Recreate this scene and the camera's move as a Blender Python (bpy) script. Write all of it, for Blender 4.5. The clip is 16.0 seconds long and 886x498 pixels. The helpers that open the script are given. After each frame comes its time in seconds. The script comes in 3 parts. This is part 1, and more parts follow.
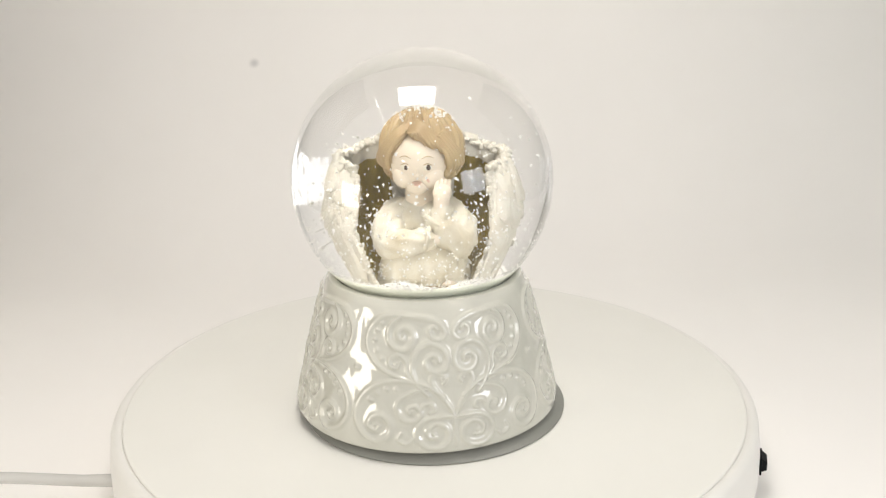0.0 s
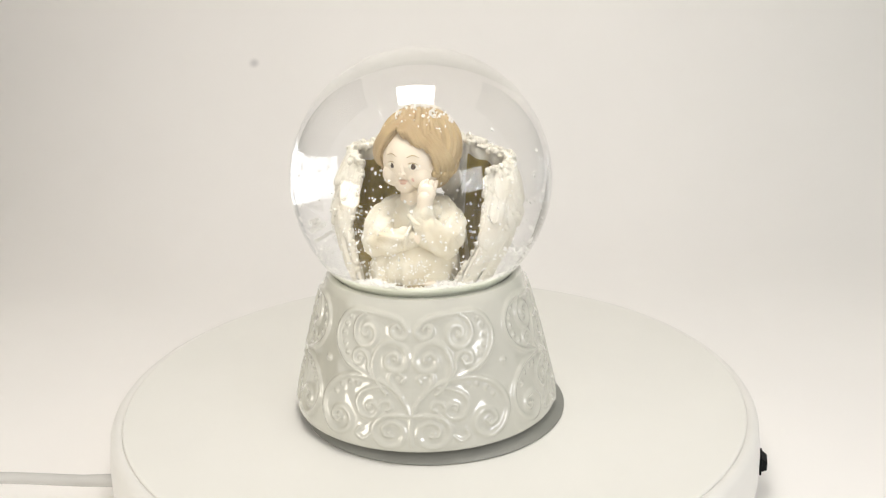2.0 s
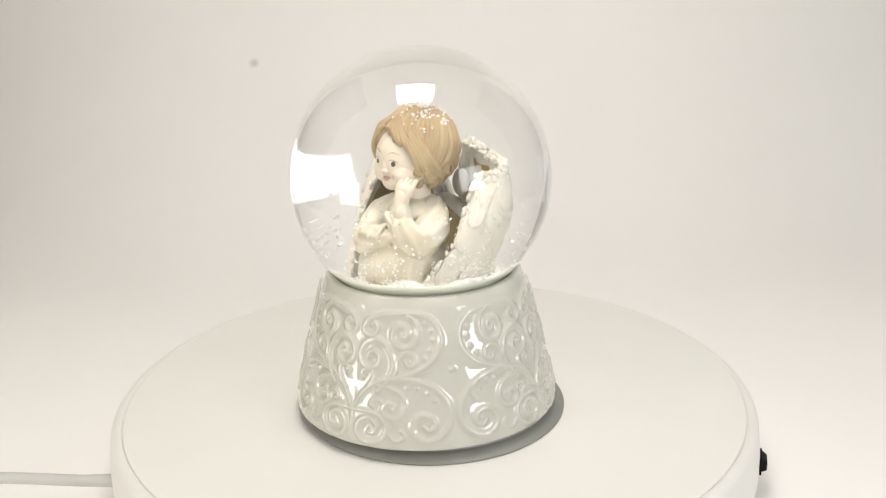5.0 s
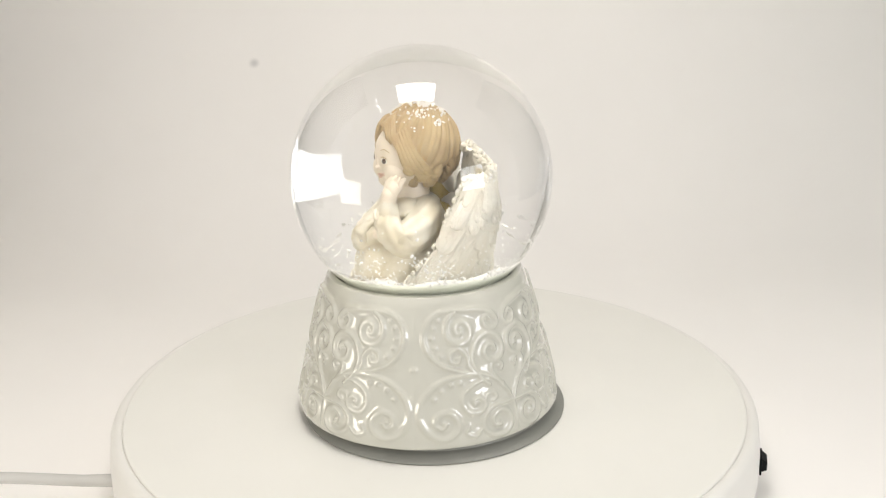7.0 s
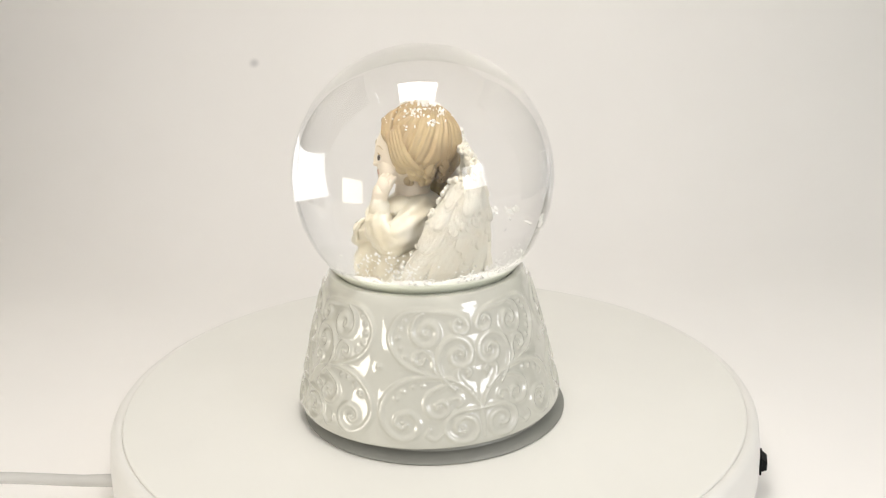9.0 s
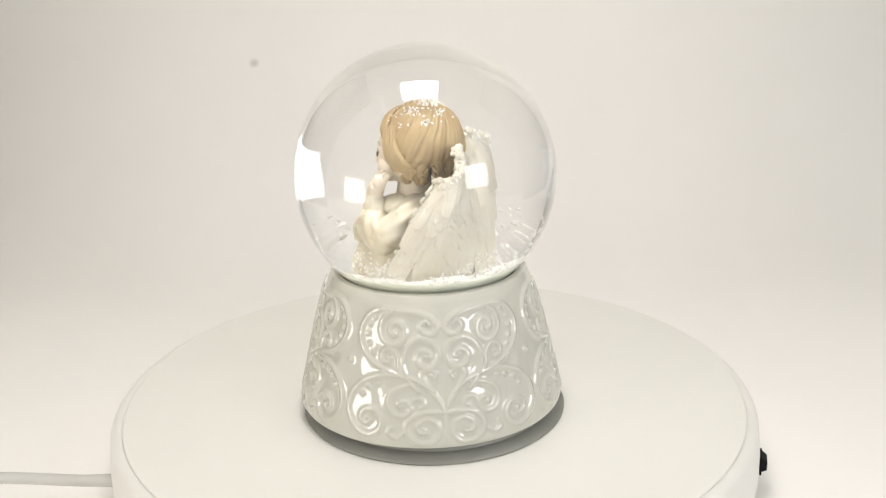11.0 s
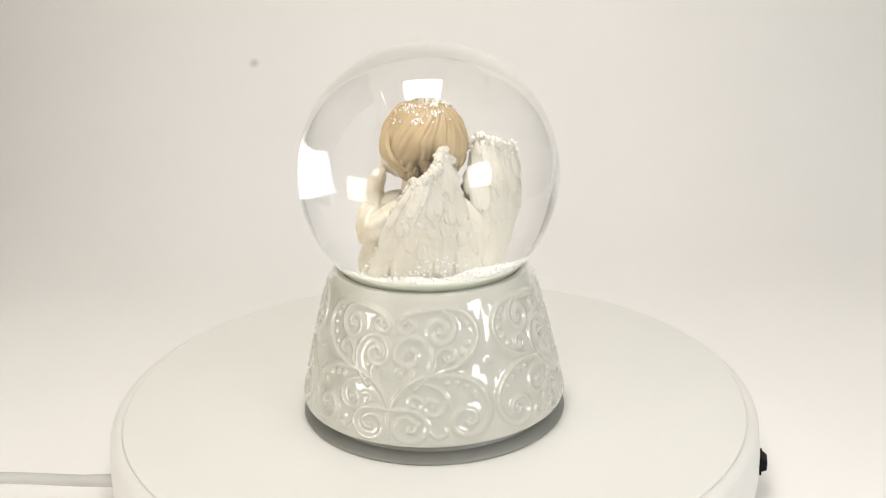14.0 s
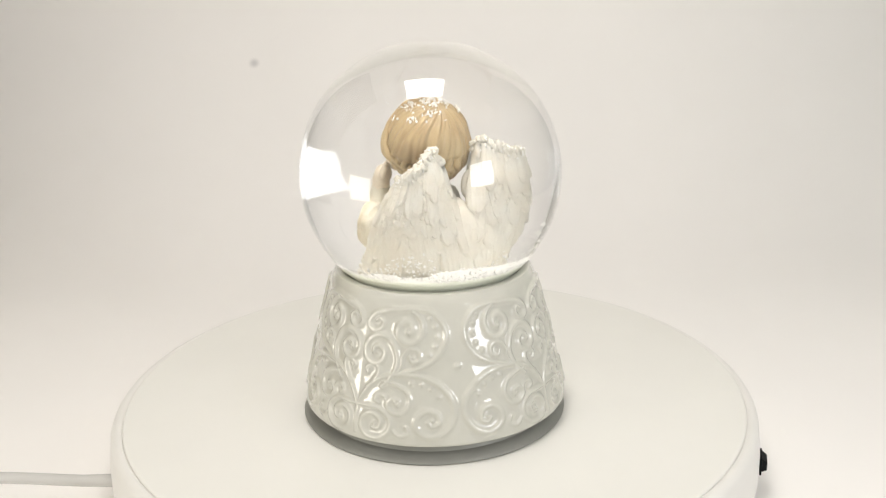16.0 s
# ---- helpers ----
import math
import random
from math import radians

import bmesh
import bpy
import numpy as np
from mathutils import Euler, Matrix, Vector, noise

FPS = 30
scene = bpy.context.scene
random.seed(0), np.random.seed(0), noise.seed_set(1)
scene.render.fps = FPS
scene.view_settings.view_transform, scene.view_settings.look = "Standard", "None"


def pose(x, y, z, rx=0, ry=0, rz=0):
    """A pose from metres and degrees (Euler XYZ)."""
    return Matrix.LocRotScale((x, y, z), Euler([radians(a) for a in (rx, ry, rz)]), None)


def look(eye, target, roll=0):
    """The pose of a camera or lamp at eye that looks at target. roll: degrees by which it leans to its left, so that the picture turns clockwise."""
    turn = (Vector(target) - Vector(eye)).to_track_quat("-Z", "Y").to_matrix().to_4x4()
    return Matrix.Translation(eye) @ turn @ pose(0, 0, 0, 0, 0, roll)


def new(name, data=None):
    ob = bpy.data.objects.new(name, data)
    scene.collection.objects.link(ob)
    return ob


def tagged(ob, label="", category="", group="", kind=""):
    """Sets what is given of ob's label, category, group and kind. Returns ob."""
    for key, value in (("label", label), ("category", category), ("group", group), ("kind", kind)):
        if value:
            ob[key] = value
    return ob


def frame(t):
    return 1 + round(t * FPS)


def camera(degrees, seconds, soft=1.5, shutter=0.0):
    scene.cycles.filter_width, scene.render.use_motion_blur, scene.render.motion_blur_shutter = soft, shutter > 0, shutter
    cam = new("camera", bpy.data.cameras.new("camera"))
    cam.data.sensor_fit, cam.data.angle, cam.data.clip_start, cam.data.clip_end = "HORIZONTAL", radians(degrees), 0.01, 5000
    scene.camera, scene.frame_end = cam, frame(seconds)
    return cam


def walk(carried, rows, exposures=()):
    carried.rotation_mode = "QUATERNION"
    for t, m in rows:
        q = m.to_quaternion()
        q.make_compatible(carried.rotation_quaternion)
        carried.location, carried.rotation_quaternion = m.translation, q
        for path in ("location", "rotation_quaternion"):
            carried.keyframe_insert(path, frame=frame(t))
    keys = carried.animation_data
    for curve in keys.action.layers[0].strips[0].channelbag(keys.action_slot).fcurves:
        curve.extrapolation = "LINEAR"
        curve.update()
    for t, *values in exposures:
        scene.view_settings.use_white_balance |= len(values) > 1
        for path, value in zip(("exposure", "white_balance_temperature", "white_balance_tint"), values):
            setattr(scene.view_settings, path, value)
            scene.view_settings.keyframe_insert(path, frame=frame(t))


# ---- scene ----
cam = camera(47.82, 16.0, soft=1.3)
EYE = (0.00476, -0.37583, 0.18753)
VIEW = look(EYE, (0.00476, -0.37583 + 0.951394, 0.18753 - 0.307975), -1.105)
walk(cam, [(0.0, VIEW), (16.0, VIEW)])

# ---- light: an added light tent open in front, one ceiling panel, two small panels, one strip ----
scene.view_settings.exposure = 0.27
world = bpy.data.worlds.new("tent_surround")
scene.world = world
world.use_nodes = True
world.node_tree.nodes["Background"].inputs["Color"].default_value = (1.0, 0.975, 0.935, 1)
world.node_tree.nodes["Background"].inputs["Strength"].default_value = 0.60
CEILING_POWER, SIDE_POWER_LEFT, SIDE_POWER_RIGHT, STRIP_POWER = 13.6, 4.8, 4.9, 12.0


# ---- materials ----
def nodes_of(name):
    m = bpy.data.materials.new(name)
    m.use_nodes = True
    return m, m.node_tree.nodes, m.node_tree.links, m.node_tree.nodes["Principled BSDF"]


def material(name, colour, rough=0.5, vary=0.08, scale=60.0, bump=0.0, bump_scale=400.0, metal=0.0,
             coat=0.0, second=None, second_scale=15.0, sss=0.0):
    """Two scales of colour variation and a fine bump, on object coordinates."""
    m, nd, ln, bsdf = nodes_of(name)
    co = nd.new("ShaderNodeTexCoord")
    n1, n2 = nd.new("ShaderNodeTexNoise"), nd.new("ShaderNodeTexNoise")
    n1.inputs["Scale"].default_value, n2.inputs["Scale"].default_value = scale, second_scale
    n1.inputs["Detail"].default_value = 6.0
    for n in (n1, n2):
        ln.new(co.outputs["Object"], n.inputs["Vector"])
    add = nd.new("ShaderNodeMath")
    add.operation = "ADD"
    ln.new(n1.outputs["Fac"], add.inputs[0])
    ln.new(n2.outputs["Fac"], add.inputs[1])
    ramp = nd.new("ShaderNodeMapRange")
    ramp.inputs["From Min"].default_value, ramp.inputs["From Max"].default_value = 0.7, 1.3
    ln.new(add.outputs[0], ramp.inputs["Value"])
    mix = nd.new("ShaderNodeMix")
    mix.data_type = "RGBA"
    dark = second or tuple(c * (1 - vary) for c in colour)
    mix.inputs["A"].default_value = (*dark, 1)
    mix.inputs["B"].default_value = (*colour, 1)
    ln.new(ramp.outputs[0], mix.inputs["Factor"])
    ln.new(mix.outputs["Result"], bsdf.inputs["Base Color"])
    bsdf.inputs["Roughness"].default_value = rough
    bsdf.inputs["Metallic"].default_value = metal
    bsdf.inputs["Coat Weight"].default_value = coat
    bsdf.inputs["Coat Roughness"].default_value = 0.04
    if sss:
        bsdf.inputs["Subsurface Weight"].default_value = sss
        bsdf.inputs["Subsurface Scale"].default_value = 0.003
    if bump:
        nb, bp = nd.new("ShaderNodeTexNoise"), nd.new("ShaderNodeBump")
        nb.inputs["Scale"].default_value = bump_scale
        nb.inputs["Detail"].default_value = 5.0
        bp.inputs["Strength"].default_value = bump
        bp.inputs["Distance"].default_value = 0.0005
        ln.new(co.outputs["Object"], nb.inputs["Vector"])
        ln.new(nb.outputs["Fac"], bp.inputs["Height"])
        ln.new(bp.outputs["Normal"], bsdf.inputs["Normal"])
    return m


def glowing(name, colour, power):
    m, nd, ln, bsdf = nodes_of(name)
    bsdf.inputs["Base Color"].default_value = (0.8, 0.8, 0.8, 1)
    bsdf.inputs["Emission Color"].default_value = (*colour, 1)
    bsdf.inputs["Emission Strength"].default_value = power
    return m


def water_glass():
    m, nd, ln, bsdf = nodes_of("globe_glass")
    bsdf.inputs["Base Color"].default_value = (1.0, 1.0, 1.0, 1)
    bsdf.inputs["Roughness"].default_value = 0.0
    bsdf.inputs["IOR"].default_value = 1.365
    bsdf.inputs["Transmission Weight"].default_value = 1.0
    bsdf.inputs["Coat Weight"].default_value = 1.0
    bsdf.inputs["Coat Roughness"].default_value = 0.0
    return m


def backdrop_paper():
    m = material("backdrop_paper", (0.926, 0.903, 0.878), rough=0.75, vary=0.025, scale=9.0, second_scale=2.5, bump=0.05,
                 bump_scale=900.0)
    nd, ln = m.node_tree.nodes, m.node_tree.links
    bsdf = nd["Principled BSDF"]
    source = bsdf.inputs["Base Color"].links[0].from_socket
    co, gap, rng, mix = (nd.new("ShaderNodeTexCoord"), nd.new("ShaderNodeVectorMath"), nd.new("ShaderNodeMapRange"),
                         nd.new("ShaderNodeMix"))
    # one small grey smudge on the upright part of the paper
    gap.operation = "DISTANCE"
    gap.inputs[1].default_value = SMUDGE
    rng.interpolation_type = "SMOOTHSTEP"
    rng.inputs["From Min"].default_value, rng.inputs["From Max"].default_value = 0.0005, 0.0056
    rng.inputs["To Min"].default_value, rng.inputs["To Max"].default_value = 0.36, 0.0
    mix.data_type = "RGBA"
    mix.inputs["B"].default_value = (0.25, 0.25, 0.26, 1)
    ln.new(co.outputs["Object"], gap.inputs[0])
    ln.new(gap.outputs["Value"], rng.inputs["Value"])
    ln.new(rng.outputs[0], mix.inputs["Factor"])
    ln.new(source, mix.inputs["A"])
    ln.new(mix.outputs["Result"], bsdf.inputs["Base Color"])
    return m


SMUDGE = (-0.1478, 0.4553, 0.0826)
PAPER = backdrop_paper()
TENT = material("tent_fabric", (0.92, 0.91, 0.89), rough=0.9, vary=0.05, scale=30, bump=0.2, bump_scale=600)
PLASTIC = material("white_plastic", (0.77, 0.755, 0.72), rough=0.42, vary=0.03, scale=40, bump=0.03, bump_scale=1500)
# dark cloth for the unseen tent sides, added to dim the backdrop left and right
EAST_DIMMER = material("grey_dimmer", (0.42, 0.47, 0.46), rough=0.9, vary=0.06, scale=30, bump=0.2, bump_scale=600)
WEST_DIMMER = material("tan_dimmer", (0.16, 0.14, 0.095), rough=0.9, vary=0.06, scale=30, bump=0.2, bump_scale=600)
PLATE_TOP = material("matte_plate", (0.78, 0.77, 0.725), rough=0.55, vary=0.03, scale=25, second_scale=7, bump=0.05, bump_scale=1800)
BLACK = material("black_plastic", (0.008, 0.008, 0.009), rough=0.6, vary=0.3, bump=0.05)
BLACK.node_tree.nodes["Principled BSDF"].inputs["Specular IOR Level"].default_value = 0.12
CABLE = material("white_cable", (0.56, 0.55, 0.525), rough=0.22, vary=0.05)
STEEL = material("brushed_metal", (0.29, 0.29, 0.26), rough=0.45, vary=0.15, scale=90, metal=0.1, bump=0.04)
PORCELAIN = material("glazed_porcelain", (0.555, 0.547, 0.482), rough=0.05, vary=0.035, scale=70, second_scale=18, coat=1.0)
PORCELAIN.node_tree.nodes["Principled BSDF"].inputs["Coat IOR"].default_value = 1.72
PORCELAIN.node_tree.nodes["Principled BSDF"].inputs["Coat Roughness"].default_value = 0.02
GLASS = water_glass()
PLUG = material("mint_rubber", (0.85, 0.87, 0.74), rough=0.5, vary=0.10, scale=120, second_scale=40, bump=0.2)
SNOW = material("white_snow", (0.86, 0.85, 0.80), rough=0.7, vary=0.12, scale=300, bump=0.8, bump_scale=900)
FLAKE = material("white_flake", (0.88, 0.87, 0.83), rough=0.5, vary=0.06, scale=200)
HAIR = material("painted_hair", (0.51, 0.395, 0.215), rough=0.42, second=(0.37, 0.26, 0.135), scale=160, second_scale=60, bump=0.1, bump_scale=200)
SKIN = material("painted_face", (0.78, 0.69, 0.555), rough=0.4, vary=0.06, scale=80, second_scale=40)
BLUSH = material("painted_blush", (0.70, 0.47, 0.36), rough=0.4, vary=0.12, scale=160, second_scale=90)
BASE_PAINT = material("base_paint", (0.34, 0.26, 0.12), rough=0.5, second=(0.22, 0.16, 0.065), scale=200, second_scale=80, bump=0.5)
DARK_PAINT = material("dark_paint", (0.07, 0.04, 0.02), rough=0.3, vary=0.2)
ROBE = material("cream_resin", (0.80, 0.78, 0.69), rough=0.45, second=(0.60, 0.53, 0.37), scale=150, second_scale=45, bump=0.25, bump_scale=420)
WING = material("white_resin", (0.71, 0.69, 0.61), rough=0.55, second=(0.68, 0.635, 0.53), scale=260, second_scale=90, bump=0.8, bump_scale=650)


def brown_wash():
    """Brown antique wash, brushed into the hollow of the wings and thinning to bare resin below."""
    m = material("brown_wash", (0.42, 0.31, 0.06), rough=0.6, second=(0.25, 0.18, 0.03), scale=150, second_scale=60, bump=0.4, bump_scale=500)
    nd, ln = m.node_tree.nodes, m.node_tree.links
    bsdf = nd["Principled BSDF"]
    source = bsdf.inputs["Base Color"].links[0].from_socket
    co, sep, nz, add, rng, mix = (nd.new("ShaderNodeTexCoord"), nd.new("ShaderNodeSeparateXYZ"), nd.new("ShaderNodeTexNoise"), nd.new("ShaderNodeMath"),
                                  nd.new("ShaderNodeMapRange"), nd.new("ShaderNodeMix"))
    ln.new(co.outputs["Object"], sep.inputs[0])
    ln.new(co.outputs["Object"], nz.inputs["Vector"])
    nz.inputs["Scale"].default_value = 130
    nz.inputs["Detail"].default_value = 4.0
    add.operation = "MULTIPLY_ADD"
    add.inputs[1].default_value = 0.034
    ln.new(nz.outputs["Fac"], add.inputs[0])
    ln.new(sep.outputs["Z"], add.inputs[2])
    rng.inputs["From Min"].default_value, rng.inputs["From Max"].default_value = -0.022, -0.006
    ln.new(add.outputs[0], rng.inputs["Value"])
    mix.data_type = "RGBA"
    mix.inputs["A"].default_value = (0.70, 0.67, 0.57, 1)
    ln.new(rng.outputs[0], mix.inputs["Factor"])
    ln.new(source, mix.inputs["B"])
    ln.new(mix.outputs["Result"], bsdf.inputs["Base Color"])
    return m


WASH = brown_wash()
LED_TOP = glowing("led_ceiling", (1.0, 0.955, 0.90), CEILING_POWER)
LED_LEFT = glowing("led_left", (1.0, 0.93, 0.80), SIDE_POWER_LEFT)
LED_RIGHT = glowing("led_right", (0.96, 0.97, 1.0), SIDE_POWER_RIGHT)
LED_STRIP = glowing("led_strip", (1.0, 0.97, 0.93), STRIP_POWER)


# ---- mesh helpers ----
def mesh_object(name, bm, mats, parent=None, smooth=True, label=""):
    me = bpy.data.meshes.new(name)
    bm.normal_update()
    bm.to_mesh(me)
    bm.free()
    for m in (mats if isinstance(mats, (list, tuple)) else [mats]):
        me.materials.append(m)
    me.shade_smooth() if smooth else me.shade_flat()
    ob = new(name, me)
    if parent:
        ob.parent = parent
    if label:
        tagged(ob, label)
    return ob


def part(name, bm, material_, parent, label="", smooth=True):
    return mesh_object(name, bm, material_, parent, smooth, label)


def lathe(profile, steps=128, closed=False):
    """A surface turned about z from (radius, height) pairs; ends at radius 0 are closed to a point."""
    bm = bmesh.new()
    rings = []
    for r, z in profile:
        if r < 1e-7:
            rings.append([bm.verts.new((0, 0, z))])
        else:
            rings.append([bm.verts.new((r * math.cos(2 * math.pi * i / steps), r * math.sin(2 * math.pi * i / steps), z))
                          for i in range(steps)])
    pairs = list(zip(rings, rings[1:])) + ([(rings[-1], rings[0])] if closed else [])
    for a, b in pairs:
        for i in range(steps):
            j = (i + 1) % steps
            if len(a) == 1 and len(b) == 1:
                continue
            if len(a) == 1:
                bm.faces.new((a[0], b[j], b[i]))
            elif len(b) == 1:
                bm.faces.new((a[i], a[j], b[0]))
            else:
                bm.faces.new((a[i], a[j], b[j], b[i]))
    bmesh.ops.recalc_face_normals(bm, faces=bm.faces)
    return bm


def arc(cx, cz, r, a0, a1, n=8):
    return [(cx + r * math.cos(radians(a0 + (a1 - a0) * i / n)), cz + r * math.sin(radians(a0 + (a1 - a0) * i / n))) for i in range(n + 1)]


def box(bm, m, sx, sy, sz, bevel=0.0, mat=0):
    made = bmesh.ops.create_cube(bm, size=1.0, matrix=m @ Matrix.Diagonal((sx, sy, sz, 1)))["verts"]
    faces = {f for v in made for f in v.link_faces}
    for f in faces:
        f.material_index = mat
    if bevel:
        edges = {e for f in faces for e in f.edges}
        bmesh.ops.bevel(bm, geom=list(edges), offset=bevel, segments=3, affect="EDGES", profile=0.5)
    return bm


# ---- the setting: sweep, table, tent ----
TABLE = -0.032


def build_setting():
    # paper sweep: flat on the table, then rising in a wide curve
    profile = [(-0.75, TABLE), (-0.3, TABLE), (0.1, TABLE), (0.24, TABLE)]
    profile += [(0.24 + 0.26 * math.sin(radians(a)), TABLE + 0.26 * (1 - math.cos(radians(a)))) for a in range(5, 91, 5)]
    profile += [(0.5, 0.4), (0.5, 0.70)]
    bm = bmesh.new()
    xs = [-0.408 + 0.866 * i / 20 for i in range(21)]
    grid = [[bm.verts.new((x, y, z)) for x in xs] for y, z in profile]
    for a, b in zip(grid, grid[1:]):
        for i in range(20):
            bm.faces.new((a[i], a[i + 1], b[i + 1], b[i]))
    tagged(mesh_object("backdrop", bm, PAPER), "seamless white paper sweep with a small grey smudge", "backdrop", kind="structure")
    bm = box(bmesh.new(), pose(0, -0.12, TABLE - 0.017), 1.3, 1.3, 0.03, 0.002)
    tagged(mesh_object("table", bm, TENT, smooth=False), "plain white table under the paper sweep", "table", kind="structure")
    # the added tent is open towards the bright room in front;
    # its dark sides stand just out of view to dim the paper's edges
    for name, m, s in (("dimmer_west", pose(-0.42, 0.245, 0.335), (0.02, 0.54, 0.73)),
                       ("dimmer_east", pose(0.47, 0.245, 0.335), (0.02, 0.54, 0.73)),
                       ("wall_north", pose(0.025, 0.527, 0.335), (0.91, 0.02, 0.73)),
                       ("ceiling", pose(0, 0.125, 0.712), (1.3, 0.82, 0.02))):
        cloth, hue = {"dimmer_west": (WEST_DIMMER, "tan"), "dimmer_east": (EAST_DIMMER, "pale grey")}.get(name, (TENT, "white"))
        tagged(mesh_object(name, box(bmesh.new(), m, *s), cloth, smooth=False), "plain " + hue + " fabric side of an added light tent, out of view", "tent wall", kind="structure")


def led_panel(m, w, h, glow, label, stand=0.0, hang=0.0):
    """A thin panel facing its own -z, with a white frame round the glowing diffuser."""
    top = new("led_panel")
    top.matrix_basis = m
    tagged(top, label, "lamp")
    fr = bmesh.new()
    b = 0.006
    for x, y, sx, sy in ((0, h / 2 + b / 2, w + 2 * b, b), (0, -h / 2 - b / 2, w + 2 * b, b), (w / 2 + b / 2, 0, b, h), (-w / 2 - b / 2, 0, b, h)):
        box(fr, pose(x, y, 0), sx, sy, 0.014)
    box(fr, pose(0, 0, 0.009), w + 2 * b, h + 2 * b, 0.004)
    part("frame", fr, PLASTIC, top, smooth=False)
    if stand:
        p = m.translation
        back = m.to_quaternion() @ Vector((0, 0, 0.014))
        x, y = p.x + back.x, p.y + back.y
        bm = lathe([(0, 0), (0.035, 0), (0.035, 0.004), (0.005, 0.006), (0.005, p.z - TABLE), (0, p.z - TABLE)], 32)
        bmesh.ops.transform(bm, matrix=m.inverted() @ Matrix.Translation((x, y, TABLE)), verts=bm.verts)
        part("stand", bm, PLASTIC, top, "round white foot with a post")
    if hang:
        for y in (-0.4 * h, 0.4 * h):
            bm = lathe([(0, 0.010), (0.003, 0.010), (0.003, hang), (0, hang)], 12)
            bmesh.ops.translate(bm, vec=(0, y, 0), verts=bm.verts)
            part("hanger", bm, PLASTIC, top)
    bm = bmesh.new()
    vs = [bm.verts.new(p) for p in ((-w / 2, -h / 2, -0.002), (-w / 2, h / 2, -0.002), (w / 2, h / 2, -0.002), (w / 2, -h / 2, -0.002))]
    bm.faces.new(vs)
    part("diffuser", bm, glow, top, "glowing white diffuser", smooth=False)
    return top


def build_lamps():
    led_panel(pose(-0.022, -0.036, 0.58), 0.205, 0.155, LED_TOP, "square white ceiling light panel, switched on", hang=0.124)
    led_panel(look((-0.517, -0.316, 0.066), (-0.003, 0.0, 0.097)), 0.196, 0.175, LED_LEFT, "square white light panel beside the turntable, switched on", stand=1)
    led_panel(look((0.467, -0.499, 0.198), (-0.003, 0.0, 0.097)), 0.240, 0.208, LED_RIGHT, "square white light panel in front of the turntable, switched on", stand=1)
    led_panel(pose(-0.255, -0.11, 0.57), 0.006, 0.31, LED_STRIP, "thin white light strip along the tent's ceiling, switched on", hang=0.134)


# ---- turntable ----
def build_turntable():
    top = new("photo_turntable")
    top.location = (0.0001, 0.01435, 0.0)
    tagged(top, "round white plastic photo turntable with a black switch, on white paper", "turntable")
    plate = [(0, 0.0), (0.06, 0.0), (0.1270, 0.0)] + arc(0.1278, -0.0009, 0.0009, 90, 0, 6) + [(0.1287, -0.004), (0, -0.004)]
    part("plate", lathe(plate, 192), PLATE_TOP, top, "matte white turning plate")
    # housing: rounded shoulder outside a narrow groove, then a seam and a recessed foot
    hs = [(0.1288, -0.0045), (0.1288, -0.0010)] + arc(0.1303, -0.0037, 0.0031, 118, 15, 8) + [
        (0.1338, -0.007), (0.1345, -0.013), (0.1346, -0.0225), (0.1342, -0.0240), (0.1334, -0.0245), (0.1334, -0.0251), (0.1339, -0.0255),
        (0.1330, -0.0280), (0.1305, -0.0302), (0.128, -0.0312), (0.10, -0.0312), (0.10, -0.006)]
    part("housing", lathe(hs, 192, closed=True), PLASTIC, top, "glossy white housing with a seam")
    a = radians(-15.5)
    sw = bmesh.new()
    turn = Matrix.Translation((0.1352 * math.cos(a), 0.1352 * math.sin(a), -0.0192)) @ Matrix.Rotation(a, 4, "Z")
    box(sw, turn, 0.0008, 0.0096, 0.0074, 0.0003)
    vs = [(0, -0.004, -0.0026), (0, 0.004, -0.0026), (0, 0.004, 0.0034), (0, -0.004, 0.0034),
          (0.0024, -0.0032, -0.0018), (0.0024, 0.0032, -0.0018), (0.0024, 0.0032, 0.0016), (0.0024, -0.0032, 0.0016)]
    vs = [sw.verts.new(turn @ Vector(v)) for v in vs]
    for f in ((4, 5, 6, 7), (0, 1, 5, 4), (1, 2, 6, 5), (2, 3, 7, 6), (3, 0, 4, 7)):
        sw.faces.new([vs[i] for i in f])
    part("switch", sw, BLACK, top, "black rocker switch", smooth=False)
    # cable and its strain relief leave the housing on the far side from the switch
    pts = [Vector(v) for v in ((-0.122, -0.042, -0.0186), (-0.140, -0.042, -0.0184), (-0.165, -0.041, -0.0174), (-0.19, -0.041, -0.0170), (-0.22, -0.044, -0.0190),
                               (-0.26, -0.052, -0.0255), (-0.33, -0.07, -0.0292), (-0.45, -0.09, -0.0292), (-0.60, -0.10, -0.0292))]
    part("cable", tube(pts, [0.0028] + [0.0023] * 8, 14), CABLE, top, "white power cable")


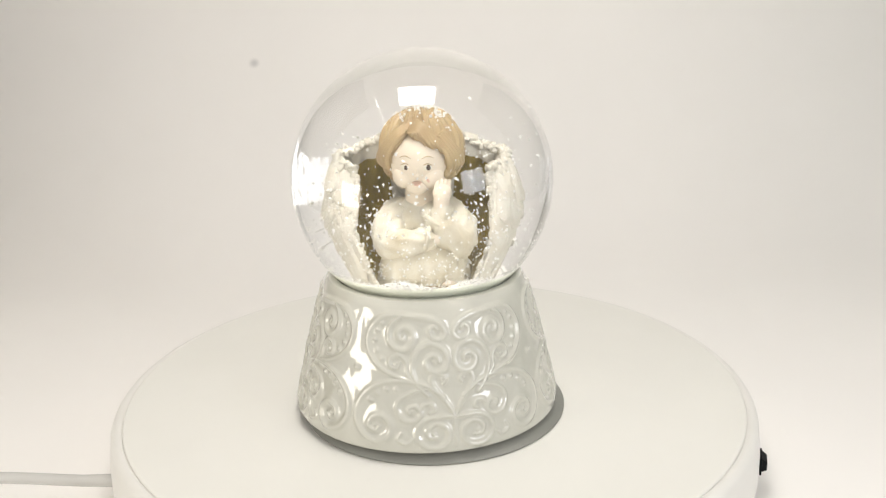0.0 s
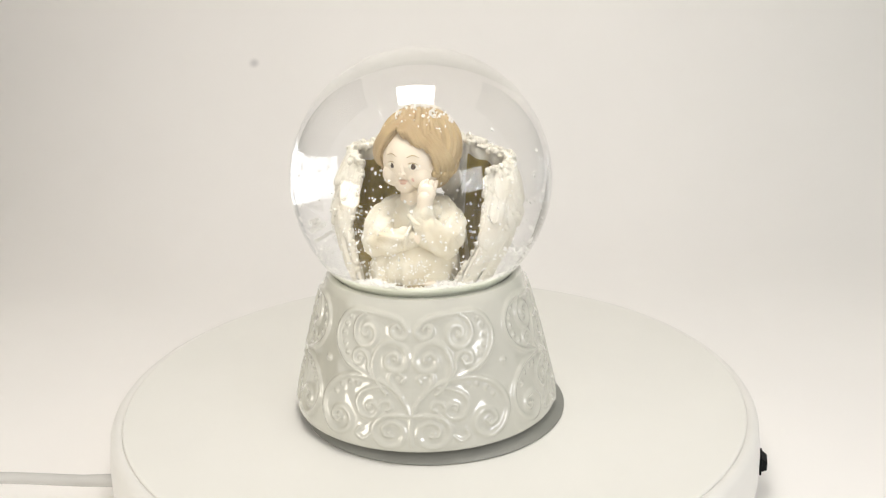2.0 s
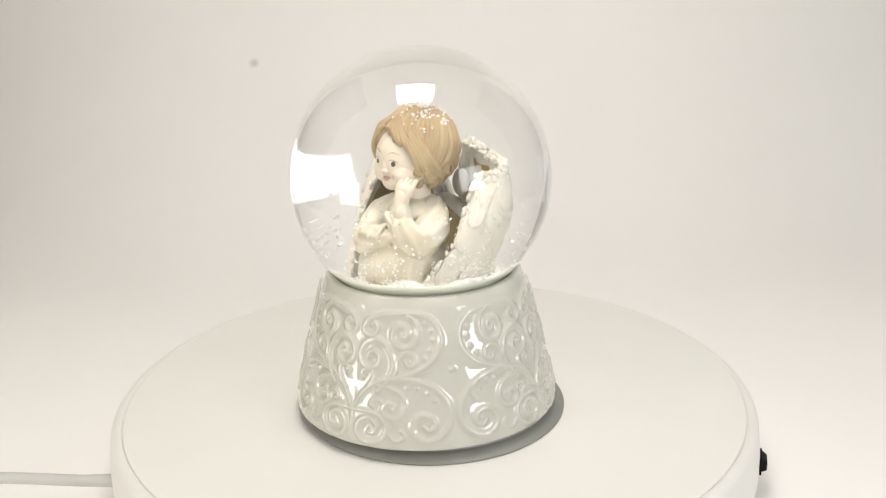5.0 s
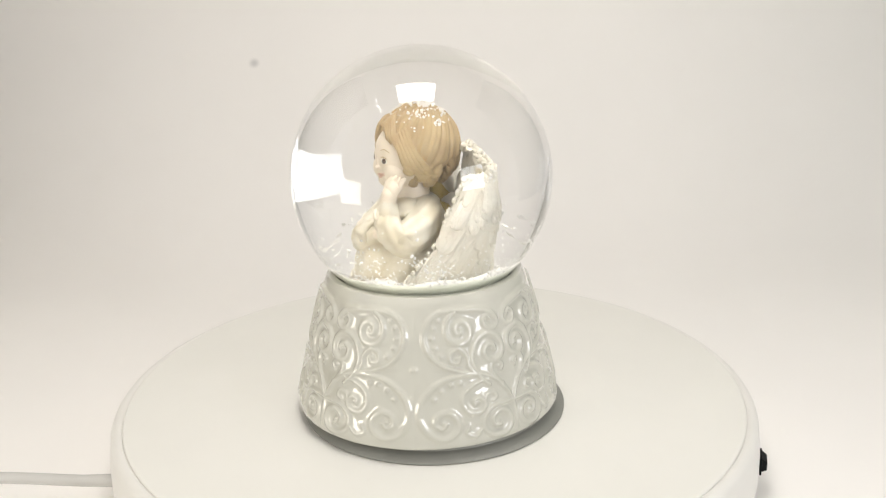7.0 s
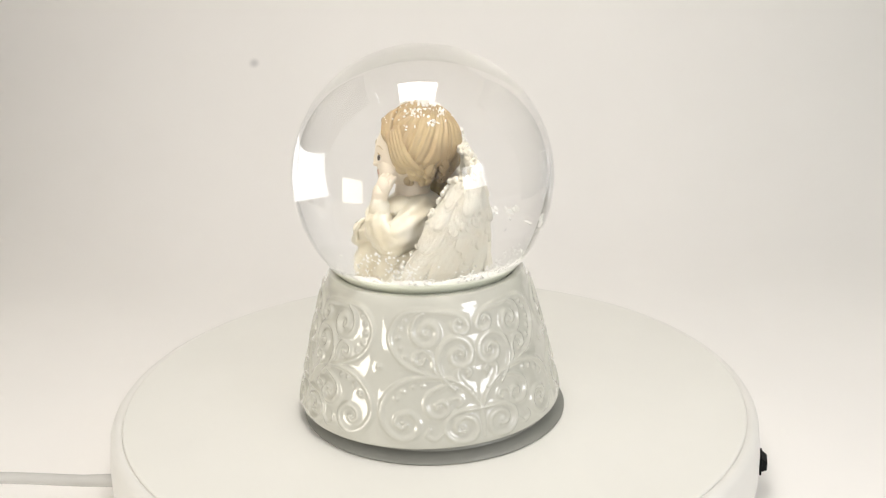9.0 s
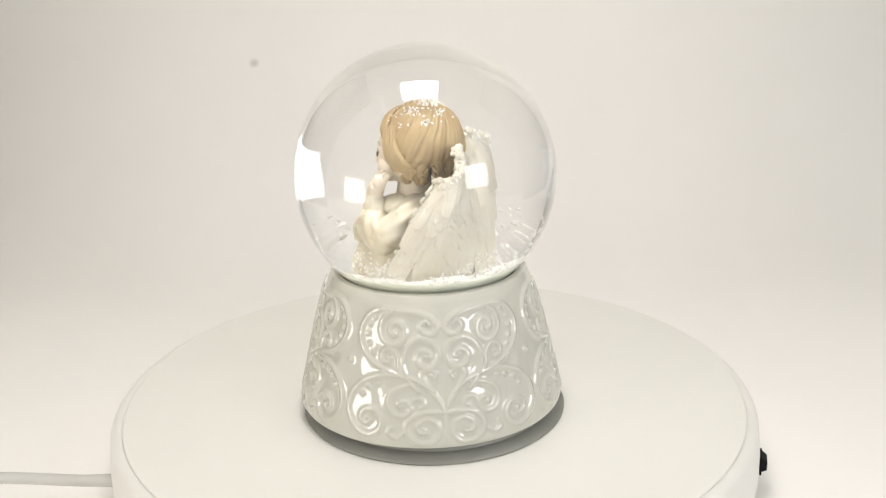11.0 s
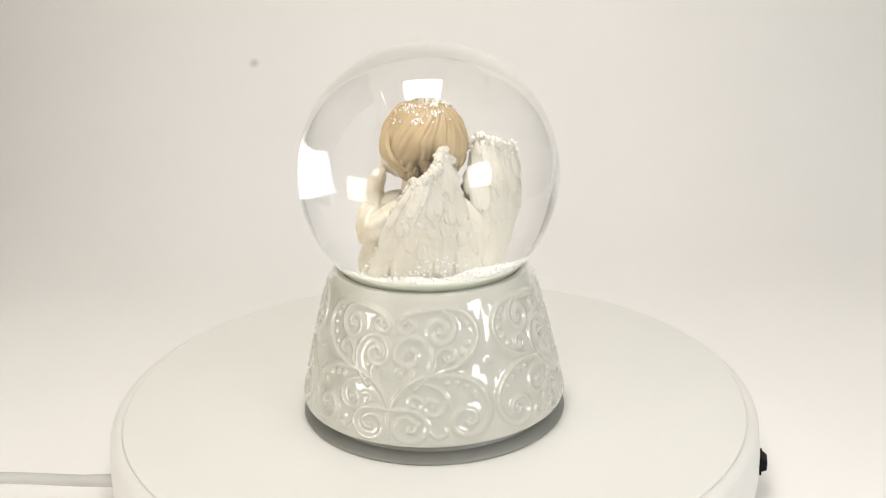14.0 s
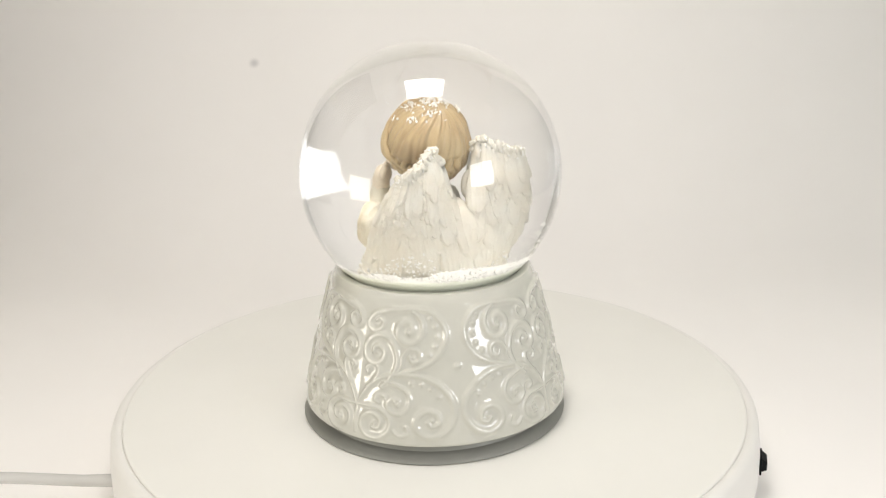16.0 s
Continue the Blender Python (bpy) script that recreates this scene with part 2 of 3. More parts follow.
def tube(pts, radii, steps=10, cap=True, mat=0, bm=None):
    """A tube along a smoothed line of points."""
    bm = bm or bmesh.new()
    line, rad = [], []
    n = len(pts)
    for i in range(n - 1):
        p0, p1, p2, p3 = pts[max(i - 1, 0)], pts[i], pts[i + 1], pts[min(i + 2, n - 1)]
        for k in range(6):
            t = k / 6
            line.append(0.5 * ((2 * p1) + (p2 - p0) * t + (2 * p0 - 5 * p1 + 4 * p2 - p3) * t * t + (3 * p1 - p0 - 3 * p2 + p3) * t ** 3))
            rad.append(radii[i] + (radii[i + 1] - radii[i]) * t)
    line.append(pts[-1])
    rad.append(radii[-1])
    up = Vector((0.13, 0.21, 0.97))
    rings = []
    for i, p in enumerate(line):
        d = (line[min(i + 1, len(line) - 1)] - line[max(i - 1, 0)]).normalized()
        s = d.cross(up)
        if s.length < 1e-3:
            s = d.cross(Vector((1, 0, 0)))
        s.normalize()
        u = s.cross(d)
        up = u
        rings.append([bm.verts.new(p + rad[i] * (math.cos(2 * math.pi * j / steps) * s + math.sin(2 * math.pi * j / steps) * u)) for j in range(steps)])
    faces = []
    for a, b in zip(rings, rings[1:]):
        for j in range(steps):
            faces.append(bm.faces.new((a[j], a[(j + 1) % steps], b[(j + 1) % steps], b[j])))
    if cap:
        for ring, p, flip in ((rings[0], line[0], True), (rings[-1], line[-1], False)):
            faces.append(bm.faces.new(ring[::-1] if flip else ring))
    for f in faces:
        f.material_index = mat
    bmesh.ops.recalc_face_normals(bm, faces=faces)
    return bm


# ---- music box foot that stands still under the turning globe ----
def build_foot():
    foot = new("music_box_foot")
    foot.location = (0, 0, 0.0003)
    tagged(foot, "round grey metal music box foot on a white plate", "base")
    part("flange", lathe([(0, 0.0), (0.0534, 0.0), (0.0534, 0.0005), (0.0487, 0.0028), (0.0485, 0.0029), (0, 0.0029)], 160), STEEL, foot)
    part("hub", lathe([(0.0485, 0.0029), (0.0481, 0.0037), (0.0448, 0.010), (0, 0.010)], 160), STEEL, foot)


# ---- the globe ----
GLOBE_Z, GLOBE_R = 0.09404, 0.0507
RIM_Z, FOOT_Z = 0.0572, 0.0040


def cone_radius(z):
    return 0.05306 - 0.2565 * (z - FOOT_Z)


def spiral(cx, cy, r0, r1, a0, turns, n=40):
    """A coil from radius r0 to r1, starting at a0 degrees."""
    return [(cx + (r0 + (r1 - r0) * i / n) * math.cos(radians(a0 + 360 * turns * i / n)),
             cy + (r0 + (r1 - r0) * i / n) * math.sin(radians(a0 + 360 * turns * i / n))) for i in range(n + 1)]


def smooth_line(pts, n=12):
    out = []
    for i in range(len(pts) - 1):
        p = [np.array(pts[min(max(j, 0), len(pts) - 1)], float) for j in (i - 1, i, i + 1, i + 2)]
        for k in range(n):
            t = k / n
            out.append(tuple(0.5 * (2 * p[1] + (p[2] - p[0]) * t + (2 * p[0] - 5 * p[1] + 4 * p[2] - p[3]) * t * t
                                    + (3 * p[1] - p[0] - 3 * p[2] + p[3]) * t ** 3)))
    return out + [tuple(pts[-1])]


def relief_curves():
    """The scrollwork of half a panel: (points, half width, height). First coordinate: mm along the wall from the heart's middle at
    mid height (0 to 37); second: mm up the wall (0 to 58)."""
    c = []
    # heart: outer lobe curling into a coil, small inner heart, stem
    c.append((smooth_line([(9.0, 21.5), (12.2, 25.0), (14.4, 29.5), (14.6, 33.5), (12.4, 38.2), (8.2, 40.4), (3.8, 39.2), (1.4, 35.4), (2.2, 31.6), (5.4, 29.8), (8.6, 31.2),
                           (9.4, 34.2), (7.4, 36.2), (5.2, 35.4), (4.8, 33.8)]), 1.2, 0.75))
    c.append((smooth_line([(0.2, 13.5), (2.2, 18), (5.4, 22.5), (7.6, 26.2), (7.0, 29.0), (4.6, 29.2), (2.6, 27.6), (3.4, 25.8)]), 0.95, 0.6))
    c.append((smooth_line([(0.0, 2.5), (0.3, 8), (0.1, 14)]), 0.6, 0.35))
    # upper outer scroll, its coils
    c.append((smooth_line([(14.0, 26.6), (20.0, 28.2), (27.0, 31.4), (31.6, 36.6), (32.8, 42.2), (30.4, 47.2), (25.6, 50.2), (19.6, 50.8), (13.6, 50.2), (8.6, 49.4), (4.0, 47.6), (1.6, 44.2),
                           (3.6, 41.8), (6.8, 42.4), (8.0, 45.0), (6.2, 46.6), (4.8, 45.4)]), 1.15, 0.7))
    c.append((spiral(18.2, 43.0, 6.8, 1.0, 75, -1.45), 1.3, 0.75))
    c.append((smooth_line([(14.0, 26.6), (16.2, 29.6), (16.6, 33.4), (19.4, 36.4), (22.6, 35.2), (22.8, 32.2), (20.2, 31.4), (19.2, 33.2)]), 0.9, 0.65))
    # lower outer scroll, its coils
    c.append((smooth_line([(3.4, 20.6), (8.6, 24.6), (15.0, 26.6), (22.6, 26.4), (29.4, 23.4), (33.8, 17.8), (34.6, 11.6), (31.4, 5.8), (26.4, 3.8), (22.4, 6.2), (21.8, 10.2), (24.6, 13.4),
                           (28.4, 12.6), (29.4, 9.4), (27.2, 7.8), (25.8, 9.2)]), 1.15, 0.7))
    c.append((smooth_line([(9.4, 23.8), (14.2, 23.0), (18.4, 20.4), (19.6, 16.4), (17.4, 12.6), (13.6, 12.2), (11.6, 14.8), (13.2, 17.4), (15.6, 16.8), (15.4, 15.0)]), 0.95, 0.6))
    c.append((smooth_line([(11.8, 15.2), (10.6, 18.0), (8.0, 18.4), (7.0, 16.4), (8.4, 15.2)]), 0.8, 0.5))
    # bottom coil beside the stem
    c.append((smooth_line([(0.4, 13.4), (4.4, 13.6), (9.2, 13.0), (12.6, 9.8), (12.6, 5.6), (9.4, 2.4), (5.0, 2.4), (2.4, 5.4), (3.0, 9.4), (6.4, 11.2), (9.4, 9.0), (8.8, 6.2), (6.6, 5.8)]), 1.05, 0.65))
    c.append((smooth_line([(13.6, 6.0), (16.2, 3.6), (19.0, 5.0), (18.2, 7.4)]), 0.75, 0.45))
    beads = [(27.0, 47.2), (29.0, 44.4), (29.6, 40.8), (28.6, 37.2), (26.4, 34.2), (20.2, 23.6), (23.6, 23.4), (27.0, 21.6), (29.6, 18.6), (36.0, 29.6),
             (27.0, 10.0), (7.4, 7.2), (14.6, 15.8), (18.2, 43.0), (6.2, 34.0), (4.2, 27.4), (20.6, 33.0)]
    return c, beads


def relief_map(na, nz, length):
    """Height in mm over half a panel, na by nz samples."""
    u = np.linspace(0, 36.4, na)[:, None]
    w = np.linspace(0, length, nz)[None, :]
    h, skirt = np.zeros((na, nz)), np.zeros((na, nz))
    curves, beads = relief_curves()
    for pts, half, tall in curves:
        p = np.array(pts)
        n = len(p)
        best = np.full((na, nz), 1e9)
        for i in range(n - 1):
            a, b = p[i], p[i + 1]
            d = b - a
            L = max(d @ d, 1e-9)
            t = np.clip(((u - a[0]) * d[0] + (w - a[1]) * d[1]) / L, 0, 1)
            taper = 1.0 - 0.45 * abs(2 * (i + 0.5) / n - 1) ** 2
            dist = np.hypot(u - a[0] - t * d[0], w - a[1] - t * d[1]) / (half * taper)
            best = np.minimum(best, dist)
        h = np.maximum(h, tall * np.exp(-np.abs(best) ** 2.6 * 0.9))
        skirt = np.maximum(skirt, 0.30 * np.exp(-(best * half / 3.4) ** 2))
    for x, y in beads:
        h = np.maximum(h, 0.65 * np.exp(-((u - x) ** 2 + (w - y) ** 2) / 0.8))
    swell = 0.07 * np.sin(u * 0.52 + 0.9) * np.sin(w * 0.43) + 0.05 * np.cos(u * 0.9 - w * 0.31)
    return h + skirt + swell * np.minimum(1, np.minimum(u, 36.4 - u) / 4)


def build_porcelain(parent):
    half_n, nz = 150, 210
    slant = (RIM_Z - FOOT_Z) * math.hypot(1, 0.2565) * 1000
    h = relief_map(half_n + 1, nz, slant)
    full = np.concatenate([h[:0:-1], h[:-1]], axis=0)     # one panel, 2 * half_n columns
    ring = np.concatenate([full] * 4, axis=0) / 1000
    na = ring.shape[0]
    ang = radians(HEART_ANGLE) + (np.arange(na) - half_n) / na * 2 * math.pi - math.pi / 2
    nr, nzc = 1 / math.hypot(1, 0.2565), 0.2565 / math.hypot(1, 0.2565)
    verts = []
    for k in range(nz):
        z = FOOT_Z + (RIM_Z - FOOT_Z) * k / (nz - 1)
        s = k / (nz - 1)
        fade = min(1.0, s / 0.03, max(0.0, (0.955 - s) / 0.04))
        bulge = 0.0006 * math.sin(math.pi * s)
        edge = -0.0004 * max(0.0, (0.02 - s) / 0.02) ** 2 - 0.0007 * max(0.0, (s - 0.94) / 0.06) ** 2
        r = cone_radius(z) + bulge + edge + ring[:, k] * nr * fade
        zz = z + ring[:, k] * nzc * fade
        verts.append(np.stack([r * np.cos(ang), r * np.sin(ang), zz], 1))
    def plain(r, z):
        verts.append(np.stack([r * np.cos(ang), r * np.sin(ang), np.full(na, z)], 1))
    # rolled lip down to the glass, inner wall, and the open underside
    rim = cone_radius(RIM_Z) - 0.0007
    for a in range(15, 91, 15):
        plain(rim - 0.0022 + 0.0022 * math.cos(radians(a)), RIM_Z + 0.0007 * math.sin(radians(a)))
    plain(0.0361, RIM_Z + 0.0007)
    plain(0.0356, RIM_Z + 0.0005)
    plain(0.0350, RIM_Z - 0.0002)
    plain(0.0338, RIM_Z - 0.0014)
    plain(0.0316, RIM_Z - 0.0030)
    plain(0.030, RIM_Z - 0.012)
    plain(0.0465, 0.018)
    plain(0.0502, 0.008)
    plain(0.0514, FOOT_Z + 0.0001)
    rows = len(verts)
    idx = np.arange(rows * na).reshape(rows, na)
    nxt = np.roll(idx, -1, axis=1)
    faces = []
    for k in range(rows):
        b = (k + 1) % rows
        faces.append(np.stack([idx[k], nxt[k], nxt[b], idx[b]], 1))
    me = bpy.data.meshes.new("porcelain_base")
    me.from_pydata(np.concatenate(verts).tolist(), [], np.concatenate(faces).tolist())
    me.materials.append(PORCELAIN)
    me.shade_smooth()
    ob = new("porcelain_base", me)
    ob.parent = parent
    tagged(ob, "glossy white porcelain base with raised scrolls and hearts")


HEART_ANGLE = 12.5


class Clay:
    """Vertices, faces and material slots of one mesh, gathered shape by shape."""

    def __init__(self):
        self.verts, self.faces, self.slots = [], [], []

    def grid(self, rows, mat, wrap=False):
        """A sheet of quads over rows of points of equal length."""
        n, w = len(self.verts), len(rows[0])
        for r in rows:
            self.verts.extend(r)
        for i in range(len(rows) - 1):
            for j in range(w if wrap else w - 1):
                k = (j + 1) % w
                self.faces.append((n + i * w + j, n + i * w + k, n + (i + 1) * w + k, n + (i + 1) * w + j))
                self.slots.append(mat(i, j) if callable(mat) else mat)

    def mesh(self, name, mats, scale):
        me = bpy.data.meshes.new(name)
        me.from_pydata([tuple(scale * c for c in v) for v in self.verts], [], self.faces)
        for m in mats:
            me.materials.append(m)
        me.polygons.foreach_set("material_index", self.slots)
        me.shade_smooth()
        return me


def ball_rows(segs, rings):
    return [[Vector((math.sin(b) * math.cos(a), math.sin(b) * math.sin(a), math.cos(b))) for a in (2 * math.pi * j / segs for j in range(segs))]
            for b in (math.pi * (0.002 + 0.996 * i / rings) for i in range(rings + 1))]


def ellipsoid(clay, centre, radii, mat=0, turn=(0, 0, 0), segs=22, rings=14, wave=0.0, freq=0.4, shape=None):
    """An ellipsoid in mm, with optional soft unevenness."""
    m = Matrix.LocRotScale(centre, Euler([radians(a) for a in turn]), radii)
    rows = []
    for r in ball_rows(segs, rings):
        row = []
        for d in r:
            p = m @ d
            if wave:
                p = p + (p - Vector(centre)).normalized() * wave * noise.noise(p * freq)
            row.append(shape(p) if shape else p)
        rows.append(row)
    clay.grid(rows, mat, True)


def capsule(clay, pts, radii, mat=0, steps=14, wave=0.0):
    """A limb along a smoothed line of points, with round ends."""
    line, up = sweep([Vector(p) for p in pts], radii), Vector((0.13, 0.21, 0.97))
    rows = []
    full = []
    p, r = line[0]
    d = (line[1][0] - p).normalized()
    full += [(p - d * r * math.cos(math.asin(k)), r * k) for k in (0.05, 0.45, 0.8)]
    full += line
    p, r = line[-1]
    d = (p - line[-2][0]).normalized()
    full += [(p + d * r * math.cos(math.asin(k)), r * k) for k in (0.8, 0.45, 0.05)]
    for i, (p, r) in enumerate(full):
        d = (full[min(i + 1, len(full) - 1)][0] - full[max(i - 1, 0)][0]).normalized()
        side = d.cross(up)
        if side.length < 1e-3:
            side = d.cross(Vector((1, 0, 0)))
        side.normalize()
        up = side.cross(d)
        row = []
        for j in range(steps):
            o = math.cos(2 * math.pi * j / steps) * side + math.sin(2 * math.pi * j / steps) * up
            q = p + r * o * (1 + (0.07 * math.sin(j * 7 * 2 * math.pi / steps + 0.5 * i) if wave else 0))
            row.append(q + o * wave * (noise.noise(q * 0.35) + 0.5 * noise.noise(q * 0.9)))
        rows.append(row)
    clay.grid(rows, mat, True)


def sweep(pts, radii, k=8):
    out, n = [], len(pts)
    for i in range(n - 1):
        p0, p1, p2, p3 = pts[max(i - 1, 0)], pts[i], pts[i + 1], pts[min(i + 2, n - 1)]
        for q in range(k):
            t = q / k
            out.append((0.5 * ((2 * p1) + (p2 - p0) * t + (2 * p0 - 5 * p1 + 4 * p2 - p3) * t * t + (3 * p1 - p0 - 3 * p2 + p3) * t ** 3),
                        radii[i] + (radii[i + 1] - radii[i]) * t))
    return out + [(pts[-1], radii[-1])]


def bezier(a, b, c, d, t):
    s = 1 - t
    return Vector(a) * s ** 3 + Vector(b) * 3 * s * s * t + Vector(c) * 3 * s * t * t + Vector(d) * t ** 3


BED_Z = -32.3     # mm below the ball's centre


def wing_point(side, a, s):
    """The wing's outer face: a from the middle of the back (0) to the front edge (1), s from the hem (0) to the top (1). In mm."""
    low = bezier((0.5, 17, 0), (10.5, 18.5, 0), (19, 4, 0), (14.5, -15.5, 0), a)
    mid = bezier((2.5, 13.5, 0), (12, 19.5, 0), (38, 15, 0), (19.8, -3.0, 0), a)
    high = bezier((8.0, 9.6, 0), (12, 13, 0), (32, 18, 0), (17.8, 6.0, 0), a)
    if s < 0.55:
        k = s / 0.55
        p = low.lerp(mid, k * k * (3 - 2 * k) * 0.3 + k * 0.7)
    else:
        k = (s - 0.55) / 0.45
        p = mid.lerp(high, k * k * 0.6 + k * 0.4)
    top = 10.2 - 4.5 * min(1.0, max(0.0, a - 0.16) / 0.3) - 12.0 * max(0.0, a - 0.42) ** 2 - 2.5 * (max(0.0, 0.14 - a) / 0.14) ** 2
    return Vector((side * p.x, p.y, BED_Z + s * (top - BED_Z)))


def feather(clay, base, tip, normal, width, thick, mat=0):
    """One overlapping feather: a keeled leaf from base to tip, proud of the wing."""
    along = tip - base
    L = along.length
    along = along / L
    normal = (normal - along * normal.dot(along)).normalized()
    side = along.cross(normal)
    rows = []
    for t, w, up in ((0.0, 0.55, 0.2), (0.3, 0.95, 0.55), (0.6, 1.0, 0.85), (0.80, 0.94, 1.0), (0.91, 0.72, 1.0), (0.97, 0.42, 0.9), (1.0, 0.12, 0.6)):
        c = base + along * (L * t) + normal * thick * up
        hw = width * 0.5 * w
        row = [c - side * hw - normal * thick * 0.9]
        for q in range(13):
            x = -0.92 + 1.84 * q / 12
            barb = 0.11 * math.sin(q * 2.1 + base.x * 3) + 0.2 * noise.noise(Vector((base.x + q * 0.9, base.z, t * 1.5)))
            row.append(c + side * hw * x + normal * thick * (0.42 * (1 - x * x) + barb))
        rows.append(row + [c + side * hw - normal * thick * 0.9])
    clay.grid(rows, mat)
    clay.grid([rows[-1], [p - normal * thick * 1.6 for p in rows[-1]]], mat)


def build_wing(clay, side, rng, white, brown):
    na, ns = 34, 36

    def normal_at(a, s):
        d1 = wing_point(side, min(a + 0.02, 1), s) - wing_point(side, max(a - 0.02, 0), s)
        d2 = wing_point(side, a, min(s + 0.02, 1)) - wing_point(side, a, max(s - 0.02, 0))
        n = d1.cross(d2).normalized()
        return n if n.dot(Vector((side * 12, 8, 0))) > 0 else -n

    outer, inner = [], []
    for k in range(ns + 1):
        s = k / ns
        ro, ri = [], []
        for i in range(na + 1):
            a = i / na
            p, n = wing_point(side, a, s), normal_at(a, s)
            rough = 0.35 * noise.noise(p * 0.9) + 0.25 * noise.noise(Vector((p.x * 2.2, p.y * 2.2, p.z * 0.5)))
            edge = min(1.0, i / 3, (na - i) / 3, (ns - k) / 3)
            ro.append(p + n * (rough + 0.5 * edge))
            ribs = 0.8 * math.sin(a * 40 + 5 * s) + 0.5 * noise.noise(p * 0.4)
            ri.append(p - n * (0.5 + (1.3 + ribs) * edge))
        outer.append(ro)
        inner.append(ri)
    clay.grid(outer, white)
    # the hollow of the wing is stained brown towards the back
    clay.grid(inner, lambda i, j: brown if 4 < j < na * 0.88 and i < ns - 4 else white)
    clay.grid([[r[0] for r in outer], [r[0] for r in inner]], white)
    clay.grid([[r[-1] for r in outer], [r[-1] for r in inner]], white)
    clay.grid([outer[-1], inner[-1]], white)
    clay.grid([outer[0], inner[0]], white)
    # feathers: broad soft plumes at the hem, ragged coverts over them, small tufts on top
    for s0, s1, count, width, thick in ((0.46, 0.01, 6, 9.0, 0.9), (0.56, 0.14, 7, 6.4, 0.8), (0.68, 0.30, 8, 7.0, 1.1), (0.76, 0.40, 8, 4.6, 0.8),
                                        (0.84, 0.48, 9, 5.6, 1.0), (0.90, 0.58, 9, 4.0, 0.8), (0.97, 0.68, 10, 4.2, 0.9)):
        for i in range(count):
            a = (i + 0.5 + rng.uniform(-0.35, 0.35)) / count
            b = min(max(a + rng.uniform(-0.03, 0.07), 0.02), 0.98)
            top, low = s0 + rng.uniform(-0.04, 0.04), s1 + rng.uniform(-0.08, 0.08)
            n = normal_at(b, (s0 + s1) / 2)
            p0, p1 = wing_point(side, a, min(top, 1)), wing_point(side, b, max(low, 0.005))
            feather(clay, p0 + n * 0.1, p1 + n * 0.4, n, width * rng.uniform(0.75, 1.2), thick * rng.uniform(0.6, 1.3), white)
    for i in range(120):
        s = 1.0 - 0.42 * rng.random() ** 1.4
        a = rng.uniform(0.03, 0.97)
        n = normal_at(a, min(s, 0.97))
        p = wing_point(side, a, s) + n * 0.45 - Vector((0, 0, 0.5))
        r = rng.uniform(0.5, 1.15)
        turn = n.to_track_quat("Z", "Y").to_euler()
        ellipsoid(clay, p, (r * 0.9, r * 1.5, r * 0.75), white, turn=[math.degrees(q) for q in turn], segs=10, rings=7, wave=0.35, freq=1.3)
    # downy rounded crest along the top
    for i in range(90):
        a = (i + rng.random()) / 90
        r = rng.uniform(0.5, 1.15)
        p = wing_point(side, a, 1.0) - normal_at(a, 0.97) * rng.uniform(-0.3, 1.6) + Vector((0, 0, rng.uniform(-0.8, 0.3)))
        ellipsoid(clay, p, (r * 1.25, r, r * 0.9), white, turn=(0, 0, rng.uniform(0, 180)), segs=14, rings=9, wave=0.6, freq=1.1)
    # ragged barbs along the front edge
    for i in range(40):
        s = rng.uniform(0.02, 0.95)
        p = wing_point(side, 1.0, s)
        ellipsoid(clay, p + Vector((0, -0.3, 0)), (0.7, 0.9, 1.2), white, turn=(rng.uniform(0, 60), 0, rng.uniform(0, 90)), segs=8, rings=6, wave=0.3, freq=1.5)


